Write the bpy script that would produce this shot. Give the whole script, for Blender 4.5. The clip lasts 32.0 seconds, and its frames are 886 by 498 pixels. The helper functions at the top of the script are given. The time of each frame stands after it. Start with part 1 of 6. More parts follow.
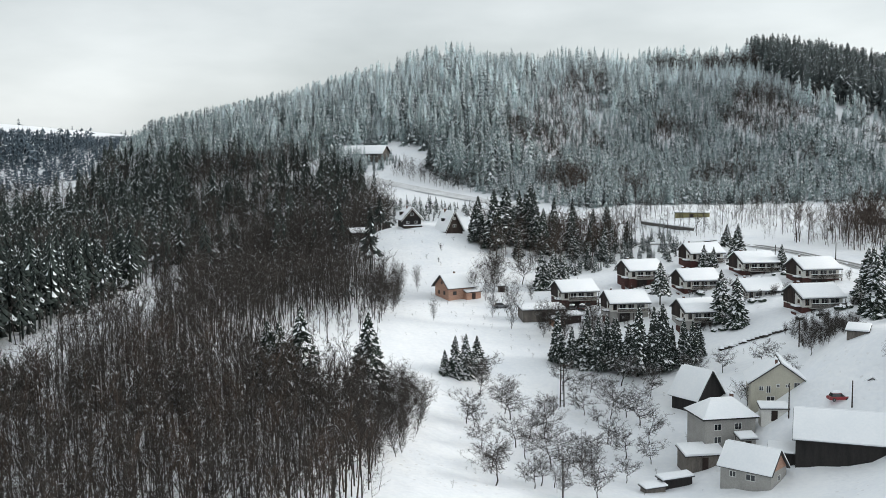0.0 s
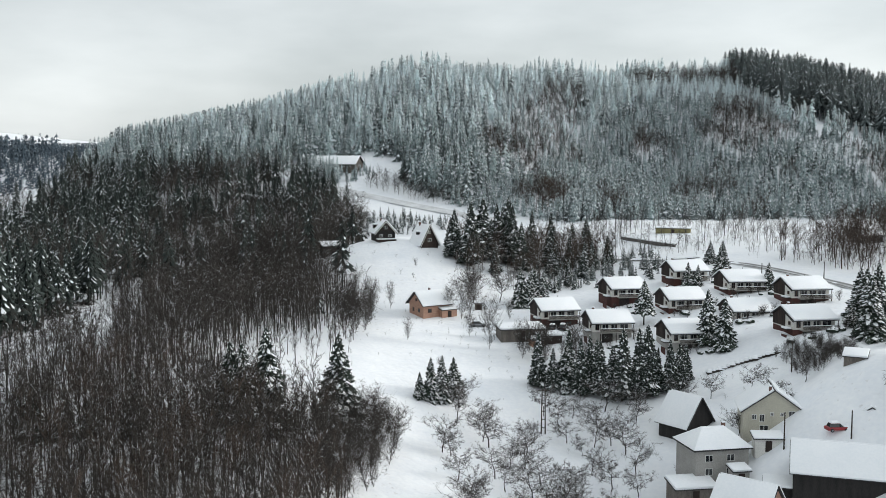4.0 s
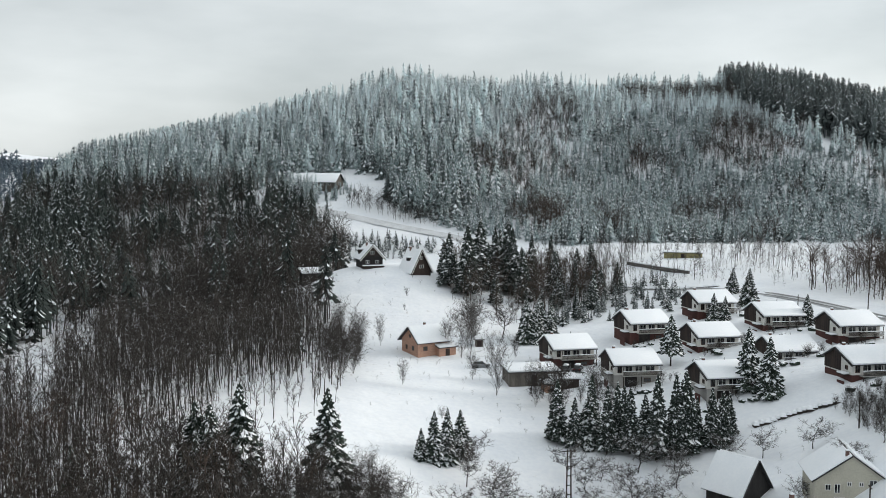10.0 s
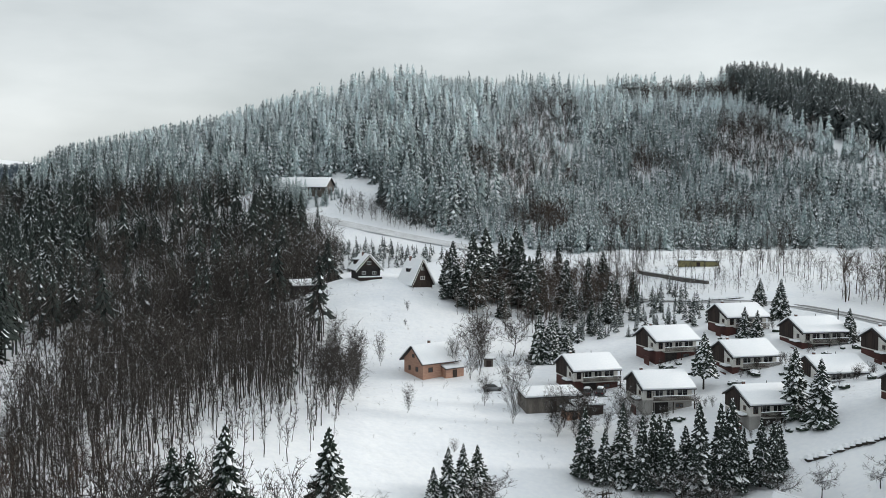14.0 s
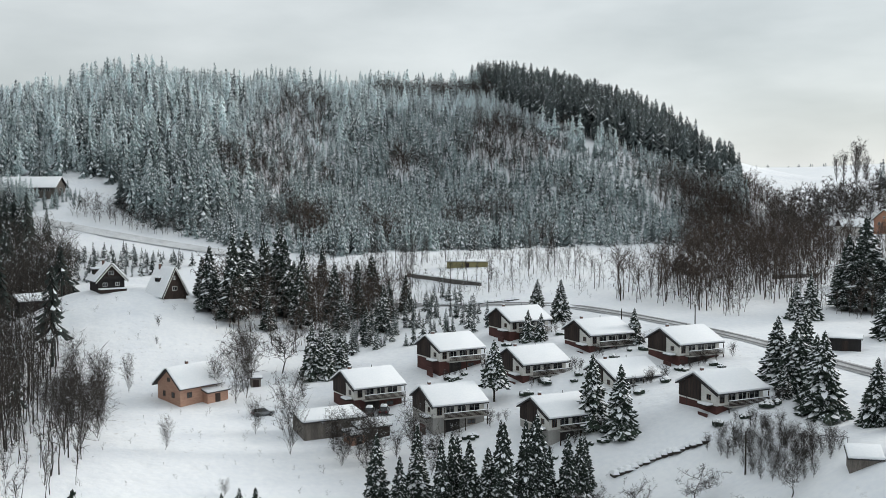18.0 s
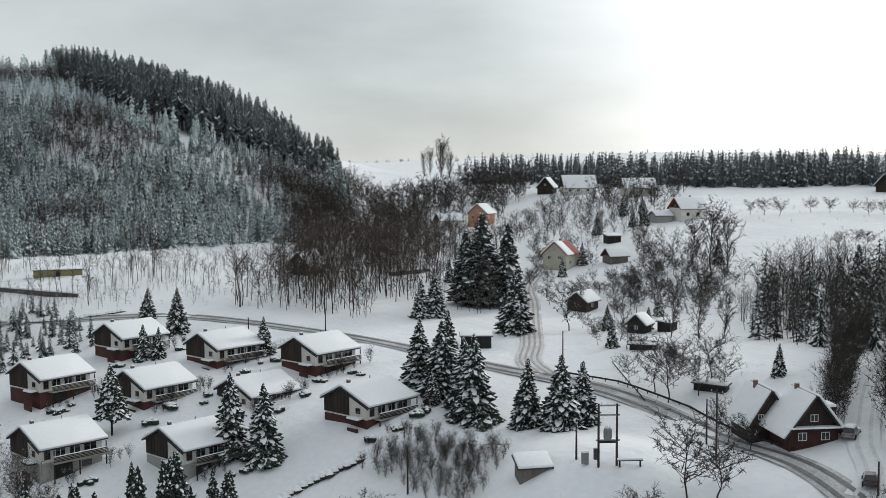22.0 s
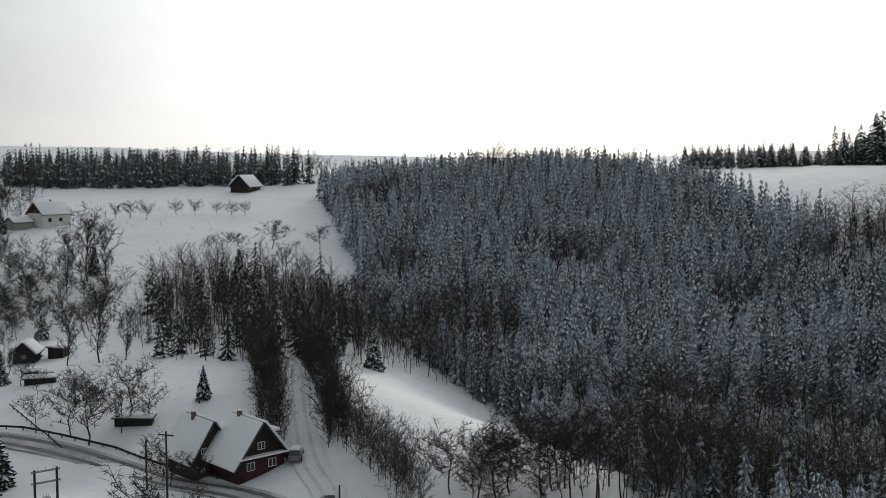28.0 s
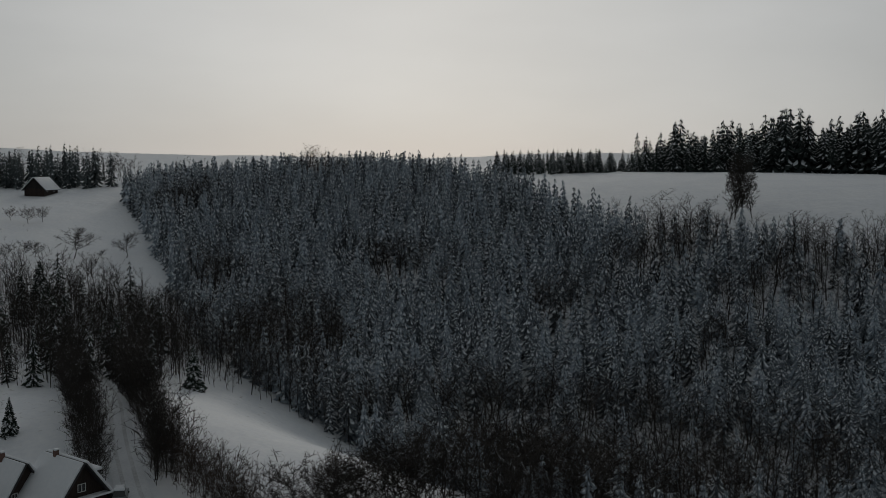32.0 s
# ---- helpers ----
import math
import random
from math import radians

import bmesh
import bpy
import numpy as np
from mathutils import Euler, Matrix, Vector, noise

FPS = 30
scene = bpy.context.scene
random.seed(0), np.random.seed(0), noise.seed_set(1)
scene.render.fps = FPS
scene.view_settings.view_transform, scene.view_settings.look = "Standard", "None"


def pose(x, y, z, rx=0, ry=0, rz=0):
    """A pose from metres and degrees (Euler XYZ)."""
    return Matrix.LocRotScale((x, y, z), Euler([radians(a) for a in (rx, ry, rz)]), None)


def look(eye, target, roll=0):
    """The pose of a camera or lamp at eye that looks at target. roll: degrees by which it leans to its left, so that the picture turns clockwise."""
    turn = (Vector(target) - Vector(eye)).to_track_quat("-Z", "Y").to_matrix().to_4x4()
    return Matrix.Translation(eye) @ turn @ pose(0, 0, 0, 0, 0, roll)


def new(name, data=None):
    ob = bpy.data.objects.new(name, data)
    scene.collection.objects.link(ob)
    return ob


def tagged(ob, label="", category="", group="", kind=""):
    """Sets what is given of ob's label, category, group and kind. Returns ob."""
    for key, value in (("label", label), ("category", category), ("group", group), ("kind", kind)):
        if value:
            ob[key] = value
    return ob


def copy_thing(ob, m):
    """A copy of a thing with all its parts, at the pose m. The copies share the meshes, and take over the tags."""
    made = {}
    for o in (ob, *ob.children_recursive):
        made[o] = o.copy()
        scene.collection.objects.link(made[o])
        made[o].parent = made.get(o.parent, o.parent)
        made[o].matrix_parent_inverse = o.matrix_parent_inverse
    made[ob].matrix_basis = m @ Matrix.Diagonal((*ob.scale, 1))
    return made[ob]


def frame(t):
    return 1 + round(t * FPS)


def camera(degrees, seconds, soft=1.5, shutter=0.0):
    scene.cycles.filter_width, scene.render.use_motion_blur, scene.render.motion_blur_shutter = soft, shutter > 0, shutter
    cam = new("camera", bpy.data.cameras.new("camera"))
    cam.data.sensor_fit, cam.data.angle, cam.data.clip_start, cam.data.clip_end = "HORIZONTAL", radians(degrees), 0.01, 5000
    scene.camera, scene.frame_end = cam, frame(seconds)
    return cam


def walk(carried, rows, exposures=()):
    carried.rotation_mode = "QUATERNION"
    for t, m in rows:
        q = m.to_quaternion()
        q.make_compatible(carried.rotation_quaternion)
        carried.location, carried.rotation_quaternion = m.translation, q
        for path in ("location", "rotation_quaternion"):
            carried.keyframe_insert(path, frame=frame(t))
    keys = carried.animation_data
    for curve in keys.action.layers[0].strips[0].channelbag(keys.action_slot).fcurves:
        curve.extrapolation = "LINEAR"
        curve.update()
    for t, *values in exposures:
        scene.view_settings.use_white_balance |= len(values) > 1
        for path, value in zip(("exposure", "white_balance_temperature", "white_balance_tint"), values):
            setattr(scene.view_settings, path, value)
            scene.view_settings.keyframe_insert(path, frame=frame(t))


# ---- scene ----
cam = camera(46.0, 32.0, 0.8)
PATH = [
    (0, pose(0.00, -0.00, 68.00, 84.402, 0.514, -0.050)),
    (0.5, pose(0.07, 0.69, 67.97, 84.364, 0.453, -0.264)),
    (1, pose(0.12, 1.50, 68.01, 84.470, 0.346, -0.471)),
    (1.5, pose(0.16, 2.57, 68.04, 84.567, 0.269, -0.662)),
    (2, pose(0.13, 3.98, 68.03, 84.616, 0.212, -0.838)),
    (2.5, pose(0.00, 5.76, 68.01, 84.699, 0.195, -1.019)),
    (3, pose(-0.17, 7.82, 68.01, 84.806, 0.113, -1.180)),
    (3.5, pose(-0.40, 10.12, 68.02, 84.905, -0.034, -1.336)),
    (5.5, pose(-1.66, 20.32, 68.07, 85.335, -0.218, -1.931)),
    (6, pose(-2.08, 23.06, 68.09, 85.437, -0.297, -2.042)),
    (6.5, pose(-2.57, 25.93, 68.11, 85.529, -0.320, -2.192)),
    (7, pose(-3.05, 28.86, 68.11, 85.598, -0.318, -2.297)),
    (7.5, pose(-3.50, 31.84, 68.08, 85.669, -0.306, -2.427)),
    (8, pose(-3.95, 34.85, 68.04, 85.752, -0.266, -2.560)),
    (8.5, pose(-4.41, 37.87, 68.02, 85.827, -0.284, -2.679)),
    (9, pose(-4.88, 40.87, 68.00, 85.888, -0.303, -2.802)),
    (9.5, pose(-5.33, 43.82, 68.00, 85.947, -0.285, -2.883)),
    (10, pose(-5.77, 46.74, 67.99, 85.987, -0.270, -2.971)),
    (10.5, pose(-6.19, 49.63, 68.00, 86.021, -0.211, -3.038)),
    (11, pose(-6.59, 52.58, 68.04, 86.057, -0.188, -3.089)),
    (11.5, pose(-6.98, 55.58, 68.09, 86.076, -0.187, -3.132)),
    (12, pose(-7.38, 58.59, 68.11, 86.118, -0.096, -3.227)),
    (12.5, pose(-7.78, 61.60, 68.09, 86.136, -0.071, -3.277)),
    (13, pose(-8.21, 64.60, 68.04, 86.195, -0.108, -3.330)),
    (13.5, pose(-8.66, 67.63, 67.92, 86.223, -0.119, -3.404)),
    (15.5, pose(-10.64, 79.73, 66.90, 86.397, -0.068, -7.063)),
    (16, pose(-10.91, 82.78, 66.80, 86.403, 0.010, -8.987)),
    (16.5, pose(-11.01, 85.85, 66.82, 86.377, 0.044, -11.515)),
    (17, pose(-11.05, 88.91, 66.85, 86.331, 0.063, -14.083)),
    (17.5, pose(-11.08, 91.92, 66.87, 86.310, 0.140, -15.775)),
    (18, pose(-11.12, 94.86, 66.89, 86.297, 0.087, -17.818)),
    (18.5, pose(-11.15, 97.75, 66.91, 86.232, 0.100, -20.574)),
    (19, pose(-11.14, 100.53, 67.01, 86.167, 0.101, -23.329)),
    (19.5, pose(-11.08, 103.20, 67.10, 86.127, 0.050, -25.846)),
    (20, pose(-10.96, 105.77, 67.17, 86.078, 0.058, -28.312)),
    (20.5, pose(-10.80, 108.26, 67.26, 86.039, 0.199, -30.819)),
    (21, pose(-10.58, 110.60, 67.33, 86.009, 0.236, -33.121)),
    (21.5, pose(-10.34, 112.86, 67.41, 85.983, 0.271, -36.511)),
    (22, pose(-10.19, 115.08, 67.51, 85.940, 0.285, -40.550)),
    (22.5, pose(-9.96, 117.25, 67.65, 85.911, 0.246, -43.844)),
    (23, pose(-9.53, 119.36, 67.84, 85.869, 0.156, -46.727)),
    (23.5, pose(-8.93, 121.35, 68.02, 85.811, 0.127, -49.620)),
    (24, pose(-8.39, 123.21, 68.16, 85.750, 0.129, -52.705)),
    (24.5, pose(-7.94, 124.94, 68.34, 85.719, 0.080, -55.855)),
    (25, pose(-7.56, 126.54, 68.57, 85.693, 0.078, -58.469)),
    (25.5, pose(-7.24, 127.94, 68.85, 85.659, 0.048, -61.419)),
    (26, pose(-6.90, 129.20, 69.17, 85.637, -0.065, -64.434)),
    (26.5, pose(-6.60, 130.34, 69.48, 85.609, -0.033, -68.542)),
    (28.5, pose(-5.24, 134.28, 70.87, 85.465, 0.035, -78.218)),
    (29, pose(-4.70, 135.16, 71.23, 85.452, 0.001, -80.456)),
    (29.5, pose(-4.01, 135.97, 71.56, 85.440, -0.021, -82.748)),
    (30, pose(-3.20, 136.73, 71.85, 85.440, -0.059, -83.795)),
    (30.5, pose(-2.43, 137.39, 72.15, 85.449, -0.170, -84.270)),
    (31, pose(-1.80, 137.90, 72.42, 85.447, -0.278, -84.896)),
    (31.5, pose(-1.35, 138.34, 72.65, 85.436, -0.336, -85.952)),
    (32, pose(-1.04, 138.76, 72.85, 85.445, -0.414, -87.016)),
]
EXPOSURES = [(0, 0.26), (10, 0.18), (16, 0.14), (19, 0.1), (21, 0.0), (23, -0.28), (26, -0.68), (29, -0.9), (30.8, -1.0), (31.5, -1.5), (32, -2.15)]
walk(cam, PATH, EXPOSURES)

# ---- world and sun ----
SUN_AZ, SUN_EL = 86.0, 18.0   # degrees, clockwise from +y
sun_dir = Vector((math.sin(radians(SUN_AZ)) * math.cos(radians(SUN_EL)), math.cos(radians(SUN_AZ)) * math.cos(radians(SUN_EL)), math.sin(radians(SUN_EL))))
world = bpy.data.worlds.new("winter_sky")
scene.world = world
world.use_nodes = True
wn, wl = world.node_tree.nodes, world.node_tree.links
wn.clear()
sky = wn.new("ShaderNodeTexSky")
sky.sky_type, sky.sun_disc = "NISHITA", False
sky.sun_elevation, sky.sun_rotation = radians(SUN_EL), radians(SUN_AZ)
sky_dim = wn.new("ShaderNodeMixRGB")
sky_dim.blend_type, sky_dim.inputs[0].default_value, sky_dim.inputs[2].default_value = "MULTIPLY", 1.0, (0.09, 0.09, 0.09, 1)
coord = wn.new("ShaderNodeTexCoord")
stretch = wn.new("ShaderNodeMapping")
stretch.inputs["Scale"].default_value = (1.0, 1.0, 3.2)
cloud_noise = wn.new("ShaderNodeTexNoise")
cloud_noise.inputs["Scale"].default_value, cloud_noise.inputs["Detail"].default_value = 2.6, 6
cloud_ramp = wn.new("ShaderNodeValToRGB")
cloud_ramp.color_ramp.elements[0].position, cloud_ramp.color_ramp.elements[0].color = 0.3, (0.50, 0.545, 0.56, 1)
cloud_ramp.color_ramp.elements[1].position, cloud_ramp.color_ramp.elements[1].color = 0.72, (0.86, 0.905, 0.92, 1)
veil = wn.new("ShaderNodeMixRGB")
veil.inputs[0].default_value = 0.86
sun_dot = wn.new("ShaderNodeVectorMath")
sun_dot.operation = "DOT_PRODUCT"
sun_dot.inputs[1].default_value = sun_dir
sun_ramp = wn.new("ShaderNodeMapRange")
sun_ramp.interpolation_type = "SMOOTHSTEP"
for k, v in (("From Min", 0.70), ("From Max", 1.13), ("To Min", 0.0), ("To Max", 2.3)):
    sun_ramp.inputs[k].default_value = v
side_ramp = wn.new("ShaderNodeMapRange")
for k, v in (("From Min", -1.0), ("From Max", 0.6), ("To Min", 0.80), ("To Max", 1.08)):
    side_ramp.inputs[k].default_value = v
lit = wn.new("ShaderNodeMixRGB")
lit.blend_type, lit.inputs[0].default_value = "MULTIPLY", 1.0
glow = wn.new("ShaderNodeMixRGB")
glow.blend_type, glow.inputs[0].default_value = "ADD", 1.0
back = wn.new("ShaderNodeBackground")
wout = wn.new("ShaderNodeOutputWorld")
wl.new(sky.outputs[0], sky_dim.inputs[1])
wl.new(coord.outputs["Generated"], stretch.inputs[0])
wl.new(stretch.outputs[0], cloud_noise.inputs["Vector"])
wl.new(cloud_noise.outputs["Fac"], cloud_ramp.inputs[0])
wl.new(sky_dim.outputs[0], veil.inputs[1])
wl.new(cloud_ramp.outputs[0], veil.inputs[2])
wl.new(coord.outputs["Generated"], sun_dot.inputs[0])
wl.new(sun_dot.outputs["Value"], sun_ramp.inputs["Value"])
wl.new(sun_dot.outputs["Value"], side_ramp.inputs["Value"])
wl.new(veil.outputs[0], lit.inputs[1])
wl.new(side_ramp.outputs[0], lit.inputs[2])
wl.new(lit.outputs[0], glow.inputs[1])
wl.new(sun_ramp.outputs[0], glow.inputs[2])
wl.new(glow.outputs[0], back.inputs[0])
wl.new(back.outputs[0], wout.inputs[0])

sun = new("sun", bpy.data.lights.new("sun", "SUN"))
sun.data.energy, sun.data.angle, sun.data.color = 1.3, radians(8), (1.0, 0.94, 0.85)
sun.matrix_world = look((0, 0, 300), Vector((0, 0, 300)) - sun_dir)


# ---- materials ----
def material(name, colour, dark=None, scale=1.0, rough=0.8, bump=0.0, metal=0.0, snow=0.0, snow_scale=1.5, vary=0.0, snow_from=0.15, stretch_z=1.0, spec=0.3, tone=0.0):
    """Two colours mixed by noise at two scales; snow: how much snow lies on faces that look up."""
    m = bpy.data.materials.new(name)
    m.use_nodes = True
    n, l = m.node_tree.nodes, m.node_tree.links
    b = n["Principled BSDF"]
    b.inputs["Roughness"].default_value, b.inputs["Metallic"].default_value = rough, metal
    b.inputs["Specular IOR Level"].default_value = spec
    co = n.new("ShaderNodeTexCoord")
    mp = n.new("ShaderNodeMapping")
    mp.inputs["Scale"].default_value = (1, 1, stretch_z)
    l.new(co.outputs["Object"], mp.inputs[0])
    big = n.new("ShaderNodeTexNoise")
    big.inputs["Scale"].default_value, big.inputs["Detail"].default_value = 0.35 * scale, 3
    fine = n.new("ShaderNodeTexNoise")
    fine.inputs["Scale"].default_value, fine.inputs["Detail"].default_value = 4.0 * scale, 5
    l.new(mp.outputs[0], big.inputs["Vector"])
    l.new(mp.outputs[0], fine.inputs["Vector"])
    mean = n.new("ShaderNodeMath")
    mean.operation = "ADD"
    l.new(big.outputs["Fac"], mean.inputs[0])
    l.new(fine.outputs["Fac"], mean.inputs[1])
    ramp = n.new("ShaderNodeMapRange")
    ramp.inputs["From Min"].default_value, ramp.inputs["From Max"].default_value = 0.75, 1.25
    l.new(mean.outputs[0], ramp.inputs["Value"])
    mix = n.new("ShaderNodeMixRGB")
    dark = dark or tuple(c * 0.72 for c in colour)
    mix.inputs[1].default_value, mix.inputs[2].default_value = (*dark, 1), (*colour, 1)
    l.new(ramp.outputs[0], mix.inputs[0])
    last = mix.outputs[0]
    if vary:
        info = n.new("ShaderNodeObjectInfo")
        hue = n.new("ShaderNodeHueSaturation")
        mr = n.new("ShaderNodeMapRange")
        mr.inputs["To Min"].default_value, mr.inputs["To Max"].default_value = 1 - vary, 1 + vary
        l.new(info.outputs["Random"], mr.inputs["Value"])
        l.new(mr.outputs[0], hue.inputs["Value"])
        l.new(last, hue.inputs["Color"])
        last = hue.outputs[0]
    if tone:  # from tree to tree
        one = n.new("ShaderNodeNewGeometry")
        hue = n.new("ShaderNodeHueSaturation")
        mr = n.new("ShaderNodeMapRange")
        mr.inputs["To Min"].default_value, mr.inputs["To Max"].default_value = 1 - tone, 1 + tone
        l.new(one.outputs["Random Per Island"], mr.inputs["Value"])
        l.new(mr.outputs[0], hue.inputs["Value"])
        l.new(last, hue.inputs["Color"])
        last = hue.outputs[0]
    if snow:
        geo = n.new("ShaderNodeNewGeometry")
        sep = n.new("ShaderNodeSeparateXYZ")
        l.new(geo.outputs["Normal"], sep.inputs[0])
        lie = n.new("ShaderNodeMapRange")
        lie.inputs["From Min"].default_value, lie.inputs["From Max"].default_value = snow_from, snow_from + 0.3
        l.new(sep.outputs["Z"], lie.inputs["Value"])
        sn = n.new("ShaderNodeTexNoise")
        sn.inputs["Scale"].default_value, sn.inputs["Detail"].default_value = snow_scale, 2
        l.new(geo.outputs["Position"], sn.inputs["Vector"])
        thr = n.new("ShaderNodeMapRange")
        thr.inputs["From Min"].default_value, thr.inputs["From Max"].default_value = 0.62 - 0.35 * snow, 0.72 - 0.35 * snow
        l.new(sn.outputs["Fac"], thr.inputs["Value"])
        both = n.new("ShaderNodeMath")
        both.operation = "MULTIPLY"
        l.new(lie.outputs[0], both.inputs[0])
        l.new(thr.outputs[0], both.inputs[1])
        top = n.new("ShaderNodeMixRGB")
        top.inputs[2].default_value = (0.80, 0.83, 0.87, 1)
        l.new(both.outputs[0], top.inputs[0])
        l.new(last, top.inputs[1])
        last = top.outputs[0]
    l.new(last, b.inputs["Base Color"])
    if bump:
        bp = n.new("ShaderNodeBump")
        bp.inputs["Strength"].default_value, bp.inputs["Distance"].default_value = bump, 0.05
        l.new(fine.outputs["Fac"], bp.inputs["Height"])
        l.new(bp.outputs[0], b.inputs["Normal"])
    return m


def snow_ground():
    m = material("snow_ground", (0.86, 0.88, 0.90), (0.78, 0.81, 0.85), 0.25, 0.7, 0.0)
    n, l = m.node_tree.nodes, m.node_tree.links
    b = n["Principled BSDF"]
    geo = n.new("ShaderNodeNewGeometry")
    # grass tips and twigs that show through in drifts
    tuft = n.new("ShaderNodeTexNoise")
    tuft.inputs["Scale"].default_value, tuft.inputs["Detail"].default_value = 0.9, 8
    patch = n.new("ShaderNodeTexNoise")
    patch.inputs["Scale"].default_value, patch.inputs["Detail"].default_value = 0.035, 3
    l.new(geo.outputs["Position"], tuft.inputs["Vector"])
    l.new(geo.outputs["Position"], patch.inputs["Vector"])
    a = n.new("ShaderNodeMapRange")
    a.inputs["From Min"].default_value, a.inputs["From Max"].default_value = 0.62, 0.74
    l.new(tuft.outputs["Fac"], a.inputs["Value"])
    c = n.new("ShaderNodeMapRange")
    c.inputs["From Min"].default_value, c.inputs["From Max"].default_value, c.inputs["To Max"].default_value = 0.5, 0.65, 0.55
    l.new(patch.outputs["Fac"], c.inputs["Value"])
    both = n.new("ShaderNodeMath")
    both.operation = "MULTIPLY"
    l.new(a.outputs[0], both.inputs[0])
    l.new(c.outputs[0], both.inputs[1])
    mix = n.new("ShaderNodeMixRGB")
    mix.inputs[2].default_value = (0.30, 0.27, 0.24, 1)
    l.new(both.outputs[0], mix.inputs[0])
    l.new(b.inputs["Base Color"].links[0].from_socket, mix.inputs[1])
    l.new(mix.outputs[0], b.inputs["Base Color"])
    rel = n.new("ShaderNodeTexNoise")
    rel.inputs["Scale"].default_value, rel.inputs["Detail"].default_value = 0.22, 6
    l.new(geo.outputs["Position"], rel.inputs["Vector"])
    bp = n.new("ShaderNodeBump")
    bp.inputs["Strength"].default_value, bp.inputs["Distance"].default_value = 0.5, 0.9
    l.new(rel.outputs["Fac"], bp.inputs["Height"])
    l.new(bp.outputs[0], b.inputs["Normal"])
    return m


SNOW_GROUND = snow_ground()
SNOW = material("snow", (0.88, 0.90, 0.92), (0.82, 0.85, 0.88), 0.6, 0.7, 0.25)
BOUGH_SNOW = material("bough_snow", (0.82, 0.86, 0.89), (0.68, 0.73, 0.77), 1.2, 0.8, 0.0)
NEEDLES = material("spruce_needles", (0.050, 0.066, 0.060), (0.022, 0.032, 0.031), 1.2, 0.85, tone=0.4)
NEEDLES_NEAR = material("spruce_needles_near", (0.036, 0.052, 0.038), (0.012, 0.020, 0.016), 1.6, 0.85, 0.0, snow=0.16, snow_scale=2.0, snow_from=0.35)
NEEDLES_DARK = material("spruce_needles_dark", (0.042, 0.055, 0.050), (0.018, 0.026, 0.024), 1.2, 0.85, tone=0.4)
# dark needles made paler and greyer to paint in the haze over the crest
NEEDLES_CREST_HAZE = material("crest_spruce_needles_haze", (0.13, 0.155, 0.156), (0.065, 0.080, 0.081), 1.2, 0.85, tone=0.35)
# distance haze is painted into these needles as blue-grey
NEEDLES_FAR_HAZE = material("distant_spruce_needles_haze", (0.085, 0.115, 0.140), (0.055, 0.078, 0.098), 1.2, 0.9, tone=0.3)
NEEDLES_SINGLE = material("dark_spruce_needles", (0.032, 0.046, 0.036), (0.012, 0.019, 0.015), 1.6, 0.85, 0.0, snow=0.16, snow_scale=3.0, snow_from=0.35)
# pale blue-grey covers both the frost and a veil of painted haze
NEEDLES_FROST_HAZE = material("frost_haze_spruce_needles", (0.36, 0.41, 0.46), (0.19, 0.225, 0.255), 1.2, 0.85, tone=0.7)
# needle colour lifted towards grey, with the plateau's haze mixed in
NEEDLES_PLATEAU_HAZE = material("plateau_spruce_needles_haze", (0.125, 0.15, 0.155), (0.070, 0.086, 0.090), 1.2, 0.85, tone=0.35)
# light teal-grey: frost on the needles plus hillside haze put into the colour
NEEDLES_HILL_HAZE = material("hill_spruce_needles_haze", (0.31, 0.375, 0.378), (0.155, 0.195, 0.198), 1.2, 0.85, tone=0.7)
# near-white for rime, and for the fog on the upper hill painted in
NEEDLES_RIME_HAZE = material("spruce_needles_rime_haze", (0.62, 0.70, 0.71), (0.38, 0.455, 0.465), 1.2, 0.85, tone=0.7)
BARK = material("bark", (0.058, 0.051, 0.046), (0.026, 0.023, 0.021), 2.0, 0.9, 0.4)
TWIGS = material("bare_twigs", (0.060, 0.052, 0.046), (0.026, 0.023, 0.021), 0.8, 0.9, 0.0, snow=0.04, snow_scale=0.7, snow_from=0.35)
TWIGS_SNOWY = material("snowy_twigs", (0.075, 0.066, 0.060), (0.034, 0.029, 0.027), 0.8, 0.9, 0.0, snow=0.30, snow_scale=1.4, snow_from=0.15)
TWIGS_RED = material("reddish_twigs", (0.078, 0.058, 0.047), (0.032, 0.025, 0.021), 0.8, 0.9, 0.0, snow=0.05, snow_scale=0.7, snow_from=0.4)
ASPHALT = material("slushy_asphalt", (0.58, 0.59, 0.60), (0.32, 0.325, 0.33), 0.6, 0.6, 0.2)
WET = material("wet_asphalt", (0.20, 0.20, 0.205), (0.10, 0.10, 0.104), 0.5, 0.45, 0.2)
GRIT = material("gritty_slush", (0.50, 0.475, 0.45), (0.33, 0.31, 0.29), 0.9, 0.7, 0.3)
PACKED = material("packed_snow", (0.82, 0.84, 0.86), (0.70, 0.72, 0.745), 0.7, 0.7, 0.3)
SLUSH = material("packed_snow_track", (0.74, 0.755, 0.77), (0.52, 0.53, 0.54), 0.7, 0.7, 0.3)
RENDER_WHITE = material("white_render", (0.72, 0.71, 0.67), (0.58, 0.57, 0.54), 1.0, 0.85, 0.15)
RENDER_BEIGE = material("beige_render", (0.50, 0.48, 0.40), (0.40, 0.38, 0.32), 1.0, 0.85, 0.2)
RENDER_GREY = material("grey_render", (0.38, 0.37, 0.35), (0.29, 0.285, 0.27), 1.0, 0.85, 0.2)
RENDER_ORANGE = material("orange_render", (0.44, 0.23, 0.155), (0.36, 0.185, 0.125), 1.0, 0.85, 0.15)
BRICK_RED = material("red_brick_plinth", (0.100, 0.042, 0.036), (0.058, 0.027, 0.024), 2.0, 0.85, 0.3)
